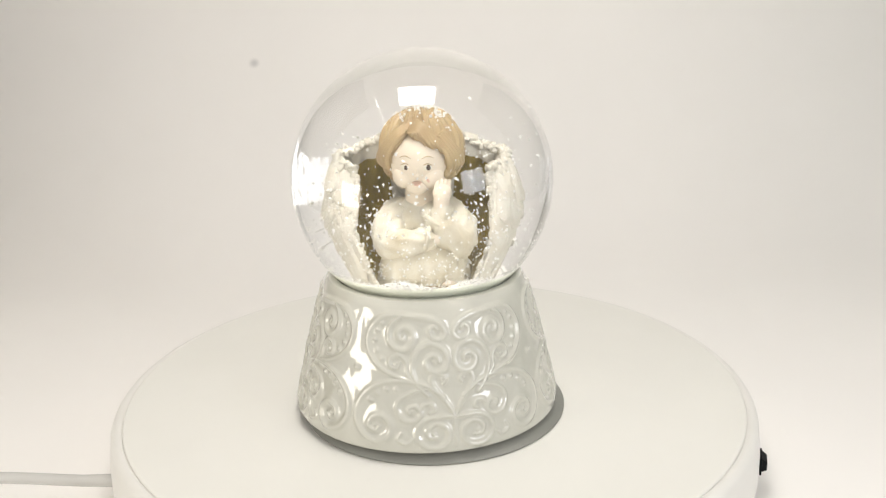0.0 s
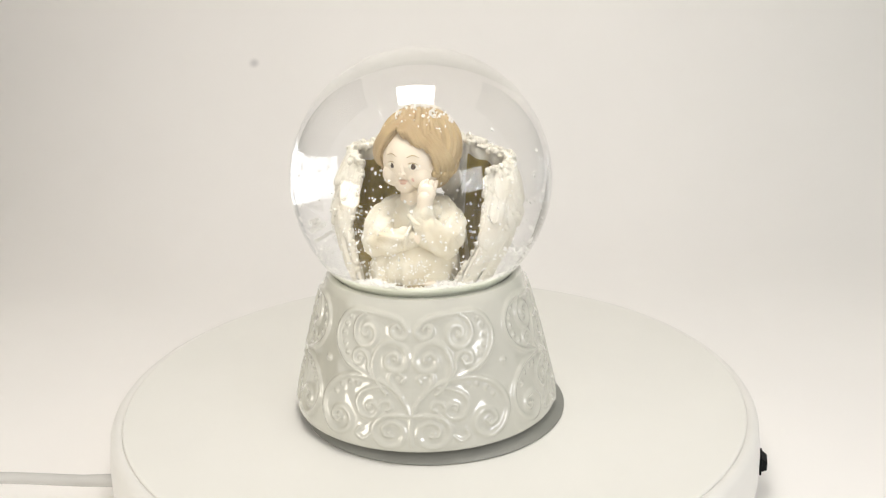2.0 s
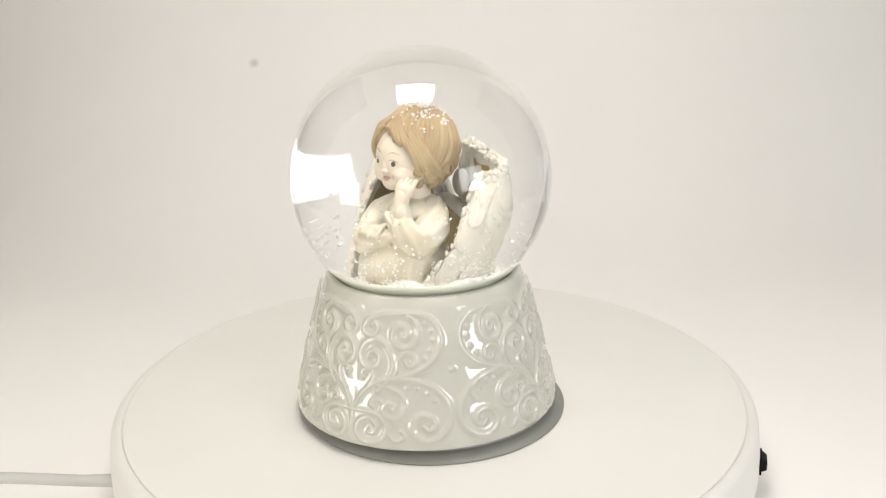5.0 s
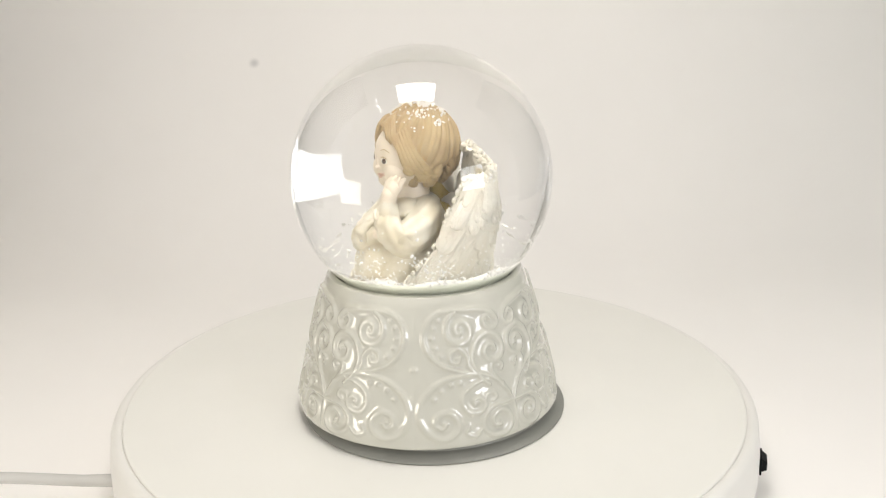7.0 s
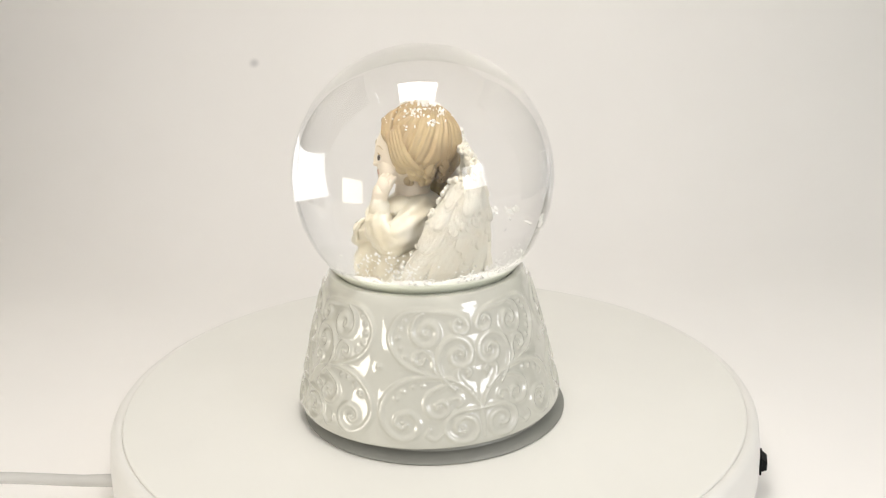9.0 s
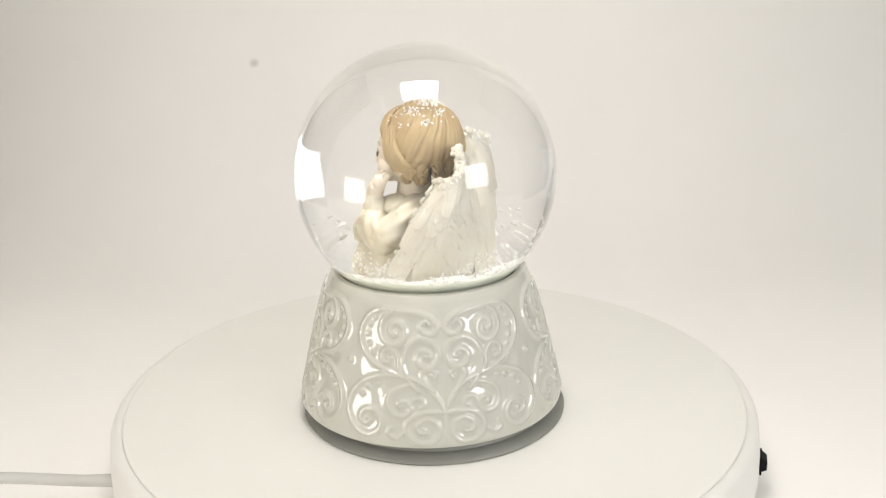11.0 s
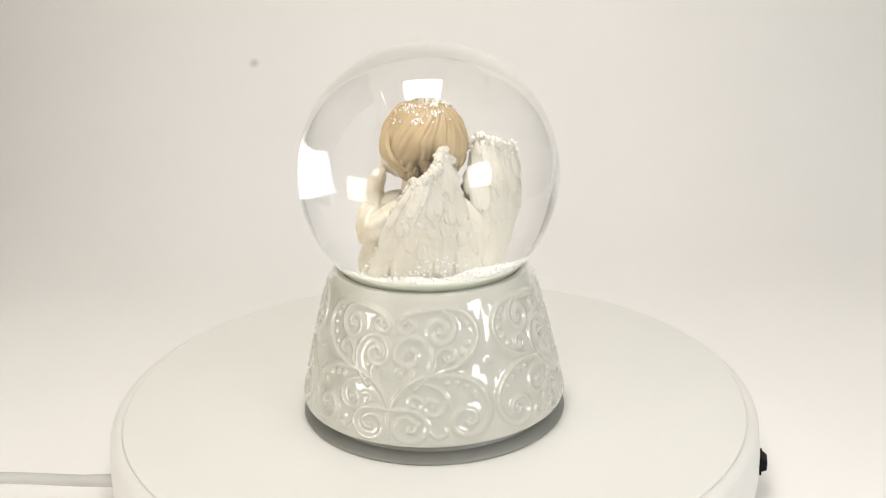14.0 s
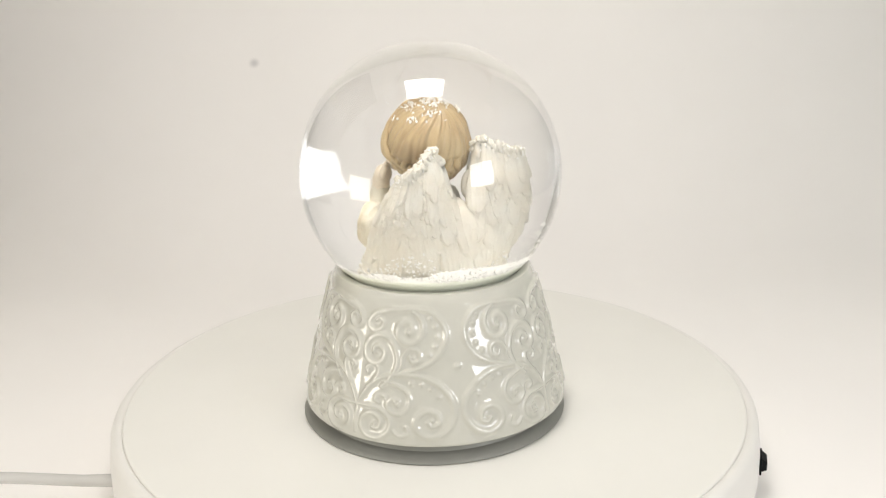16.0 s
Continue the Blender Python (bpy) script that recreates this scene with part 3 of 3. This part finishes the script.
def build_figurine(parent):
    """A resin cherub, in mm about the ball's centre, facing -y; one mesh."""
    rng = random.Random(5)
    bm = Clay()
    HAIR_I, SKIN_I, ROBE_I, WING_I, WASH_I, BLUSH_I, DARK_I, BASE_I = range(8)
    # head: face under a cap of parted hair that leaves an opening for it
    head = Vector((0, -0.5, 9.2))
    facing = Matrix.Rotation(radians(-8), 3, "Z")

    def at(x, y, z):
        return head + facing @ Vector((x, y, z))

    def face(x, y, z):
        return at(x, y - 2.0, z - 0.3)

    ellipsoid(bm, face(0, -2.6, -1.8), (8.9, 8.5, 9.6), SKIN_I, segs=48, rings=34)
    for sx in (-1, 1):
        ellipsoid(bm, face(sx * 3.7, -6.9, -5.6), (3.9, 3.6, 3.7), SKIN_I, segs=28, rings=20)
    ellipsoid(bm, face(0, -7.6, -8.4), (3.6, 2.8, 2.6), SKIN_I, segs=28, rings=20)
    ellipsoid(bm, face(0.1, -10.6, -4.7), (1.15, 1.2, 0.95), SKIN_I, segs=18, rings=12)
    ellipsoid(bm, face(0.1, -10.6, -3.4), (0.75, 1.0, 1.9), SKIN_I, segs=18, rings=12)
    ellipsoid(bm, face(0.1, -10.05, -6.95), (1.5, 0.6, 0.42), BLUSH_I, segs=18, rings=12)
    ellipsoid(bm, face(0.1, -9.95, -7.65), (1.1, 0.6, 0.45), BLUSH_I, segs=18, rings=12)
    for sx in (-1, 1):
        ellipsoid(bm, face(sx * 4.5, -9.35, -6.0), (1.9, 0.75, 1.4), BLUSH_I, segs=18, rings=12, turn=(0, 0, sx * 24))
        ellipsoid(bm, face(sx * 3.4, -10.15, -2.2), (1.45, 0.5, 0.95), ROBE_I, segs=18, rings=12, turn=(-8, 0, sx * 20))
        ellipsoid(bm, face(sx * 3.4 + 0.25, -10.4, -2.25), (0.78, 0.36, 0.85), DARK_I, segs=14, rings=10, turn=(-8, 0, sx * 18))
        capsule(bm, [face(sx * x, y, z) for x, y, z in ((2.0, -10.75, -1.5), (3.4, -10.5, -1.05), (4.9, -9.75, -1.7))], [0.10, 0.17, 0.08], HAIR_I, 8)
        capsule(bm, [face(sx * x, y, z) for x, y, z in ((1.7, -10.7, 0.5), (3.4, -10.25, 1.2), (5.2, -9.3, 0.5))], [0.08, 0.16, 0.08], HAIR_I, 8)
    crown = Vector((-0.10, 0.30, 1)).normalized()
    east = Vector((1, 0, 0)) - crown * crown.x
    east.normalize()
    north = crown.cross(east)

    def brow(az):
        peak = -0.34
        line = 0.62 - 0.50 * (az - peak) if az > peak else 0.62 - 1.9 * (peak - az)
        return line + 0.035 * math.sin(az * 15)

    def hair_at(d):
        az, el = math.atan2(d.x, -d.y), math.asin(max(-1, min(1, d.z)))
        # strands run down from the crown and drift towards the nape at the sides
        phi = math.atan2(d.dot(east), -d.dot(north))
        drop = math.acos(max(-1, min(1, d.dot(crown))))
        lane = phi + 0.14 * drop * math.sin(phi) + 0.10 * noise.noise(d * 1.7) + 0.13 * max(0, drop - 1.4) * math.sin(phi * 5)
        spread = min(1.0, drop / 0.5)
        r = 12.15 + spread * (0.24 * math.sin(lane * 19 + 0.8 * noise.noise(d * 3)) + 0.15 * math.sin(lane * 41 + 1.3) + 0.34 * noise.noise(Vector((lane * 5, drop * 0.8, 3))))
        r += 0.35 * noise.noise(d * 2.2)
        r += 0.6 * max(0, 0.1 - d.z) * (0.6 + 0.5 * math.sin(lane * 7))
        jaw = (0.80 if az > 0 else 0.74) + 0.06 * math.sin(el * 11)
        win = max(0.0, min(1.0, min((brow(az) - el) / 0.07, (jaw - abs(az)) / 0.08)))
        r = r * (1 - win) + 8.4 * win
        r *= 1 - 0.16 * max(0, min(1, (-0.20 - el) / 0.35)) * min(1, max(0, abs(az) - 0.5))
        if el < -0.62:
            r *= 1 - 0.5 * min(1, (-0.62 - el) / 0.4)
        return head + facing @ Vector((d.x * r, d.y * r * 0.97, d.z * r))

    bm.grid([[hair_at(d) for d in r] for r in ball_rows(300, 130)], HAIR_I, True)

    def on_head(az, el, r):
        return at(r * math.cos(el) * math.sin(az), -r * math.cos(el) * math.cos(az), r * math.sin(el))

    # fringe swept across the brow from the parting, and the locks that fall beside the cheeks
    for k in range(8):
        end = 0.02 + 0.105 * k
        capsule(bm, [on_head(-0.32 + 0.015 * k, 0.68 + 0.05 * k, 11.9), on_head(-0.12 + 0.05 * k, 0.60 + 0.035 * k, 12.5), on_head(end - 0.14, brow(end - 0.14) + 0.15, 12.5),
                     on_head(end, brow(end) + 0.01 + 0.03 * math.sin(3 * k), 12.0 - 0.5 * (k % 2))], [0.5, 0.85, 0.8, 0.28], HAIR_I, 16)
    for k in range(5):
        capsule(bm, [on_head(-0.36 - 0.02 * k, 0.70 + 0.05 * k, 11.9), on_head(-0.52 - 0.06 * k, 0.48 + 0.02 * k, 12.5), on_head(-0.76 - 0.08 * k, 0.08, 12.6),
                     on_head(-0.86 - 0.12 * k, -0.25, 12.4), on_head(-0.74 - 0.15 * k, -0.50 - 0.03 * k, 10.8 - 0.4 * (k % 2))], [0.5, 0.85, 0.95, 1.0, 0.35], HAIR_I, 16)
    for k in range(5):
        capsule(bm, [on_head(0.50 + 0.08 * k, 0.42 + 0.05 * k, 12.2), on_head(0.74 + 0.09 * k, 0.12, 12.6), on_head(0.86 + 0.11 * k, -0.20, 12.8),
                     on_head(0.94 + 0.14 * k, -0.44, 11.6), on_head(1.10 + 0.15 * k, -0.50 - 0.03 * k, 11.8)], [0.6, 0.9, 1.0, 0.85, 0.3], HAIR_I, 16)
    ellipsoid(bm, on_head(-0.33, 0.66, 12.0), (0.7, 0.6, 0.9), BASE_I, segs=12, rings=8)
    # curls round the nape and behind the cheeks: small hooks that roll outward
    for row, (el0, r0, count) in enumerate(((-0.44, 10.5, 15), (-0.68, 10.3, 13), (-0.92, 10.6, 10))):
        for i in range(count):
            az = 0.98 + (2 * math.pi - 1.96) * (i + 0.5 * (row % 2)) / (count - 1 + 0.5 * (row % 2))
            az += rng.uniform(-0.06, 0.06)
            el = el0 + rng.uniform(-0.05, 0.05)
            roll = rng.choice((-1, 1)) * rng.uniform(0.10, 0.17)
            capsule(bm, [on_head(az, el + 0.30, r0 - 0.4), on_head(az + roll * 0.4, el + 0.10, r0 + 0.5), on_head(az + roll, el - 0.05, r0 + 1.0),
                         on_head(az + roll * 0.2, el - 0.13, r0 + 1.1), on_head(az - roll * 0.6, el - 0.04, r0 + 0.9)], [0.8, 1.25, 1.2, 0.95, 0.5], HAIR_I, 14)
    # neck, torso, robe
    capsule(bm, [(-0.3, -3.0, 1), (0, -3.2, -6)], [4.4, 5.4], SKIN_I, 24)
    ellipsoid(bm, (0, -2.6, -13.0), (10.8, 8.8, 9.2), ROBE_I, segs=48, rings=32, wave=0.5, freq=0.2)
    # skirt: a bell that widens to a ruffled hem, fuller in front over the knees
    rows = []
    for i in range(40):
        k = i / 39
        z = -14.0 - 17.4 * k
        row = []
        for j in range(120):
            az = 2 * math.pi * j / 120
            front = max(0.0, math.cos(az))
            r = 9.4 + 4.0 * math.sin(min(1.0, k * 1.25) * math.pi / 2) + 2.2 * front * math.sin(math.pi * min(1, k * 1.1))
            fold = k ** 1.4 * (0.75 * math.sin(az * 8 + 1.2 * math.sin(k * 3)) + 0.4 * math.sin(az * 17 + 2 * k))
            p = Vector((math.sin(az) * (r + fold) * 0.98, -5.2 - 1.6 * k - math.cos(az) * (r + fold) * 0.96, z + 0.8 * k * math.sin(az * 6 + 1)))
            row.append(p + 0.45 * Vector((math.sin(az), -math.cos(az), 0)) * noise.noise(p * 0.3))
        rows.append(row)
    bm.grid(rows, ROBE_I, True)
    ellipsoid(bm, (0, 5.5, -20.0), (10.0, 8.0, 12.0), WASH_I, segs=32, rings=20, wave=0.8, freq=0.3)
    ellipsoid(bm, (0, -6.5, -31.2), (14.4, 16.4, 2.2), BASE_I, segs=48, rings=14, wave=1.2, freq=0.35)
    # the robe falls between the wings at the back
    ellipsoid(bm, (0, 10.5, -21.5), (9.0, 6.8, 15.5), WING_I, segs=40, rings=24, wave=1.0, freq=0.3)
    ellipsoid(bm, (0, -2.2, -7.2), (8.0, 6.6, 3.6), ROBE_I, segs=36, rings=20, wave=0.4, freq=0.4)
    # collar: a soft rolled edge round a low neckline
    ring = [(6.3 * math.sin(a), -3.0 - 6.0 * math.cos(a), -6.3 - 2.0 * max(0, math.cos(a))) for a in (2 * math.pi * i / 16 for i in range(17))]
    capsule(bm, ring, [0.8 + 0.15 * math.sin(2.3 * i) for i in range(17)], ROBE_I, 12)
    # sleeves: one folded across the lap, one raised to the cheek, each with a flared cuff
    capsule(bm, [(-6.4, -2.4, -8.8), (-9.6, -6.0, -12.6), (-9.4, -11.0, -17.0)], [4.6, 5.4, 5.2], ROBE_I, 36, 0.5)
    capsule(bm, [(-9.2, -11.6, -17.2), (-4.4, -15.0, -16.8), (0.4, -16.2, -15.2)], [5.2, 4.8, 4.0], ROBE_I, 36, 0.5)
    ring = [(0.9 + 0.9 * math.cos(a), -16.2 + 3.9 * math.sin(a), -15.0 + 4.0 * math.cos(a)) for a in (2 * math.pi * i / 12 for i in range(13))]
    capsule(bm, ring, [0.65] * 13, ROBE_I, 10)
    ellipsoid(bm, (3.2, -16.6, -14.6), (3.0, 2.0, 2.0), SKIN_I)
    for k in range(3):
        capsule(bm, [(4.4, -17.4 + 0.5 * k, -13.6 - 1.1 * k), (7.0, -17.0 + 0.5 * k, -13.2 - 1.2 * k)], [0.8, 0.6], SKIN_I, 10)
    capsule(bm, [(6.4, -2.4, -8.8), (10.4, -6.4, -12.8), (10.2, -11.4, -16.8)], [4.6, 5.2, 5.0], ROBE_I, 36, 0.5)
    capsule(bm, [(10.2, -11.6, -17.0), (7.4, -14.2, -14.0), (4.8, -14.4, -10.6)], [5.0, 4.7, 4.0], ROBE_I, 36, 0.5)
    ring = [(4.5 + 3.9 * math.cos(a), -14.2 + 3.4 * math.sin(a), -9.6 - 1.2 * math.cos(a) - 0.6 * math.sin(3 * a)) for a in (2 * math.pi * i / 14 for i in range(15))]
    capsule(bm, ring, [0.7] * 15, ROBE_I, 10)
    capsule(bm, [(4.9, -14.2, -10.5), (5.3, -14.4, -6.5), (5.7, -13.8, -2.6)], [2.7, 2.3, 2.5], SKIN_I, 20)
    capsule(bm, [(5.0, -14.2, -10.5), (5.3, -14.2, -6.2)], [3.9, 2.8], ROBE_I, 24, 0.4)
    ellipsoid(bm, (3.8, -7.2, -8.0), (5.4, 5.4, 3.6), ROBE_I, segs=32, rings=20, wave=0.5, freq=0.3)
    ellipsoid(bm, (5.8, -13.0, -1.2), (2.9, 2.1, 2.9), SKIN_I)
    for k in range(4):
        capsule(bm, [(4.2 + 1.0 * k, -14.1 + 0.75 * k, -1.4), (4.3 + 1.1 * k, -13.3 + 0.8 * k, 0.6), (4.6 + 1.1 * k, -12.4 + 0.8 * k, 2.2 - 0.3 * abs(k - 1))], [0.95, 0.95, 0.7], SKIN_I, 12)
    # knees, feet and the small bow at the back of the collar
    for sx in (-1, 1):
        ellipsoid(bm, (sx * 7.4, -16.5, -30.0), (2.6, 3.4, 1.7), SKIN_I)
        ellipsoid(bm, (sx * 5.2, 10.6, -2.4), (2.9, 1.7, 4.4), WING_I, turn=(8, sx * 24, 0), segs=28, rings=20)
    for side in (-1, 1):
        build_wing(bm, side, rng, WING_I, WASH_I)
    ob = new("figurine", bm.mesh("figurine", [HAIR, SKIN, ROBE, WING, WASH, BLUSH, DARK_PAINT, BASE_PAINT], 0.001))
    ob.parent = parent
    ob.location = (GLOBE_X, GLOBE_Y, GLOBE_Z)
    ob.rotation_euler = (0, 0, radians(FIGURE_TURN))
    tagged(ob, "painted resin cherub with tan hair, cream robe and white feathered wings")


GLOBE_X, GLOBE_Y = 0.0, 0.0
FIGURE_TURN = 1.0


def flake_mesh(points, sizes, rng):
    """Small tilted chips, a few millimetres or less across."""
    verts, faces = [], []
    for p, s in zip(points, sizes):
        q = Euler((rng.uniform(0, 6), rng.uniform(0, 6), rng.uniform(0, 6))).to_matrix()
        n = len(verts)
        k = rng.choice((4, 5, 6))
        for z in (-0.18, 0.18):
            for i in range(k):
                a = 2 * math.pi * i / k
                verts.append(Vector(p) + q @ Vector((math.cos(a) * s * rng.uniform(0.6, 1.1), math.sin(a) * s * rng.uniform(0.5, 0.9), z * s)))
        faces.append(tuple(range(n + k - 1, n - 1, -1)))
        faces.append(tuple(range(n + k, n + 2 * k)))
        for i in range(k):
            j = (i + 1) % k
            faces.append((n + i, n + j, n + k + j, n + k + i))
    me = bpy.data.meshes.new("flakes")
    me.from_pydata([tuple(v) for v in verts], [], faces)
    me.materials.append(FLAKE)
    return me


def build_snow(parent):
    rng = random.Random(11)
    inner = 0.0492
    bed = BED_Z / 1000
    # rubber plug that closes the ball, then the heaped snow on it
    prof = [(0, bed - 0.0008)]
    prof += [(0.0366, bed - 0.0006), (0.0374, bed + 0.0010), (0.0381, bed + 0.0006), (0.0375, bed - 0.0010), (0.0330, bed - 0.0040), (0.0300, bed - 0.0066), (0, bed - 0.0066)]
    plug = part("plug", lathe(prof, 96), PLUG, parent, "pale mint rubber plug under the snow")
    plug.location = (GLOBE_X, GLOBE_Y, GLOBE_Z)
    bm = bmesh.new()
    rings, segs = 26, 96
    rim = 0.0372
    last = None
    for i in range(rings + 1):
        t = i / rings
        ring = []
        for j in range(segs):
            a = 2 * math.pi * j / segs
            p = Vector((math.cos(a), math.sin(a), 0)) * (rim * max(t, 0.001))
            h = 0.0014 + 0.0030 * noise.noise(p * 70) + 0.0008 * noise.noise(p * 420) + 0.0035 * max(0.0, p.y / rim)
            h += 0.0022 * max(0.0, t - 0.55) * (0.5 + noise.noise(p * 60))
            ring.append(bm.verts.new((p.x, p.y, bed + max(h, -0.0004) * (1 if t < 0.97 else 0.2))))
        if last:
            for j in range(segs):
                bm.faces.new((last[j], last[(j + 1) % segs], ring[(j + 1) % segs], ring[j]))
        last = ring
    bmesh.ops.recalc_face_normals(bm, faces=bm.faces)
    ob = part("snow_bed", bm, SNOW, parent, "settled white snow")
    ob.location = (GLOBE_X, GLOBE_Y, GLOBE_Z)
    ob["kind"] = "stuff"
    # grains lying on the bed
    pts, sizes = [], []
    for i in range(900):
        a, r = rng.uniform(0, 2 * math.pi), rim * math.sqrt(rng.uniform(0.05, 0.94))
        p = Vector((r * math.cos(a), r * math.sin(a), 0))
        h = 0.0014 + 0.0030 * noise.noise(p * 70) + 0.0008 * noise.noise(p * 420) + 0.0035 * max(0.0, p.y / rim) + 0.0022 * max(0.0, r / rim - 0.55) * (0.5 + noise.noise(p * 60))
        pts.append((p.x, p.y, bed + max(h, 0) + 0.0003))
        sizes.append(rng.uniform(0.0003, 0.0007))
    for i in range(900):
        a = rng.uniform(0, 2 * math.pi)
        bank = 0.0010 + 0.0034 * max(0.0, noise.noise(Vector((2.2 * math.cos(a), 2.2 * math.sin(a), 5.0))) + 0.25 + 0.35 * math.sin(a))
        up = bank * rng.random() ** 1.6
        r = rim * rng.uniform(0.86, 0.985) - 0.3 * (bank - up)
        pts.append((r * math.cos(a), r * math.sin(a), bed + 0.0006 + up))
        sizes.append(rng.uniform(0.0003, 0.0008))
    lying(parent, "snow_grains", pts, sizes, rng, "loose white grains on the snow")
    # flakes caught on the crown, the shoulders and the folded arm
    pts, sizes = [], []
    clumps = [(0.0, 0.05, 0.16, 60), (0.5, -0.15, 0.09, 12), (-0.4, 0.3, 0.09, 12), (0.35, 0.55, 0.08, 9), (-0.55, -0.3, 0.08, 9), (0.9, 0.3, 0.10, 10), (-0.8, 0.5, 0.09, 10), (0.1, 0.0, 0.6, 46)]
    for cx, cy, wide, n in clumps:
        for i in range(n):
            d = Vector((rng.gauss(cx, wide), rng.gauss(cy, wide), 1)).normalized()
            pts.append(tuple(Vector((0, -0.0005, 0.0092)) + d * 0.01255))
            sizes.append(rng.uniform(0.0003, 0.0007))
    for cx, cy, cz, sx, sy, n in ((9, -7, -9.0, 2.5, 2.5, 36), (-9.5, -6, -9.0, 2.5, 2.5, 24), (-3, -15.5, -13.6, 5, 1.2, 30)):
        for i in range(n):
            pts.append(((cx + rng.gauss(0, sx)) / 1000, (cy + rng.gauss(0, sy)) / 1000, (cz + rng.uniform(-0.6, 0.5)) / 1000))
            sizes.append(rng.uniform(0.0003, 0.00055))
    for i in range(170):
        a, z = rng.uniform(-1.5, 1.5), rng.uniform(-31, -18)
        r = 12.9 * math.sqrt(max(0.05, 1 - ((z + 26) / 11) ** 2)) + 0.5
        pts.append((r * 1.0 * math.sin(a) / 1000, (-7.4 - r * 1.02 * math.cos(a)) / 1000, z / 1000))
        sizes.append(rng.uniform(0.00025, 0.0005))
    for side in (-1, 1):
        for i in range(90):
            p = wing_point(side, rng.uniform(0.1, 0.8), rng.uniform(0.9, 1.0)) + Vector((side * rng.uniform(0, 1), rng.uniform(-0.6, 1.2), rng.uniform(0.2, 1.2)))
            pts.append(tuple(p / 1000))
            sizes.append(rng.uniform(0.0003, 0.0006))
    lying(parent, "caught_flakes", pts, sizes, rng, "white flakes caught on the figurine")
    # flakes clinging in patches to the inside of the glass, low down
    pts, sizes = [], []
    while len(pts) < 1000:
        a, up = rng.uniform(0, 2 * math.pi), 0.0005 + 0.015 * rng.random() ** 1.7
        z = bed + up
        patch = noise.noise(Vector((2.6 * math.cos(a), 2.6 * math.sin(a), 90 * up)))
        if patch < 0.02 + 6 * up or (math.sin(a) < -0.6 and up > 0.004):
            continue
        r = math.sqrt(0.0497 ** 2 - z ** 2) - 0.0004
        pts.append((r * math.cos(a), r * math.sin(a), z))
        sizes.append(rng.uniform(0.0003, 0.0008))
    lying(parent, "clinging_flakes", pts, sizes, rng, "white flakes clinging to the inside of the glass")
    # flakes still sinking, in groups that drift down one by one
    drifting = []
    for k in range(12):
        pts, sizes = [], []
        while len(pts) < 105:
            x, y, z = (rng.uniform(-0.040, 0.040) for _ in range(3))
            z = bed + (z + 0.040) * 0.55 + 0.0016 * k - 0.004
            if x * x + y * y > 0.035 ** 2 or x * x + y * y + z * z > 0.044 ** 2 or z < bed + 0.001:
                continue
            if rng.random() < 0.8 * (z - bed) / 0.04:
                continue
            pts.append((x, y, z))
            sizes.append(rng.uniform(0.0003, 0.00068))
        ob = lying(parent, "snow_flakes", pts, sizes, rng, "white flakes sinking through the water")
        drifting.append((ob, rng.uniform(0.0026, 0.0050), rng.uniform(-2.5, 1.0)))
    return drifting


def lying(parent, name, pts, sizes, rng, label):
    ob = new(name, flake_mesh(pts, sizes, rng))
    ob.parent = parent
    ob.location = (GLOBE_X, GLOBE_Y, GLOBE_Z)
    tagged(ob, label, kind="stuff")
    return ob


def build_globe():
    globe = new("snow_globe")
    tagged(globe, "glass snow globe with a cherub on a white porcelain base", "snow globe")
    build_porcelain(globe)
    n = 128
    ball = lathe([(GLOBE_R * math.sin(math.pi * i / n), -GLOBE_R * math.cos(math.pi * i / n)) if 0 < i < n else (0, -GLOBE_R if i == 0 else GLOBE_R)
                  for i in range(n + 1)], 256)
    glass = part("glass_ball", ball, GLASS, globe, "clear water-filled glass ball")
    glass.location = (GLOBE_X, GLOBE_Y, GLOBE_Z)
    glass.visible_shadow = False
    build_figurine(globe)
    return globe, build_snow(globe)


# how far the globe has turned, in degrees, and the slight wobble of its axis
TURNED = ((0, 0), (2, 18.0), (4, 35.4), (6.5, 58.2), (9, 79.4), (11.5, 100.2), (14, 120.8), (16, 137.0))
# seconds, shift across, lift (the base unscrews slowly from its spindle), lean across and lean back
SHIFT = ((0, -0.0029, -0.0003, 0.0022, 0.0210), (4, -0.0033, 0.0004, -0.0030, 0.0220), (8, -0.0021, 0.0011, -0.0072, 0.0225),
         (12, -0.0007, 0.0019, -0.0045, 0.0195), (16, 0.0006, 0.0024, -0.0013, 0.0165))


def turned(t):
    for (t0, a0), (t1, a1) in zip(TURNED, TURNED[1:]):
        if t <= t1:
            return a0 + (a1 - a0) * (t - t0) / (t1 - t0)
    return TURNED[-1][1]


def globe_pose(t):
    for a, b in zip(SHIFT, SHIFT[1:]):
        if t <= b[0]:
            k = (t - a[0]) / (b[0] - a[0])
            x, z, lx, ly = (p + (q - p) * k for p, q in zip(a[1:], b[1:]))
            break
    lean = Vector((0, 0, 1)).rotation_difference(Vector((lx, ly, 1)).normalized()).to_matrix().to_4x4()
    return Matrix.Translation((x, 0, z)) @ lean @ Matrix.Rotation(-radians(turned(t)), 4, "Z")


build_setting()
build_lamps()
build_turntable()
build_foot()
GLOBE, DRIFT = build_globe()


def motions():
    walk(GLOBE, [(t / 2, globe_pose(t / 2)) for t in range(33)])
    for ob, speed, spin in DRIFT:
        walk(ob, [(t, pose(GLOBE_X, GLOBE_Y, GLOBE_Z - speed * t, 0, 0, spin * t)) for t in (0, 4, 8, 12, 16)])


motions()
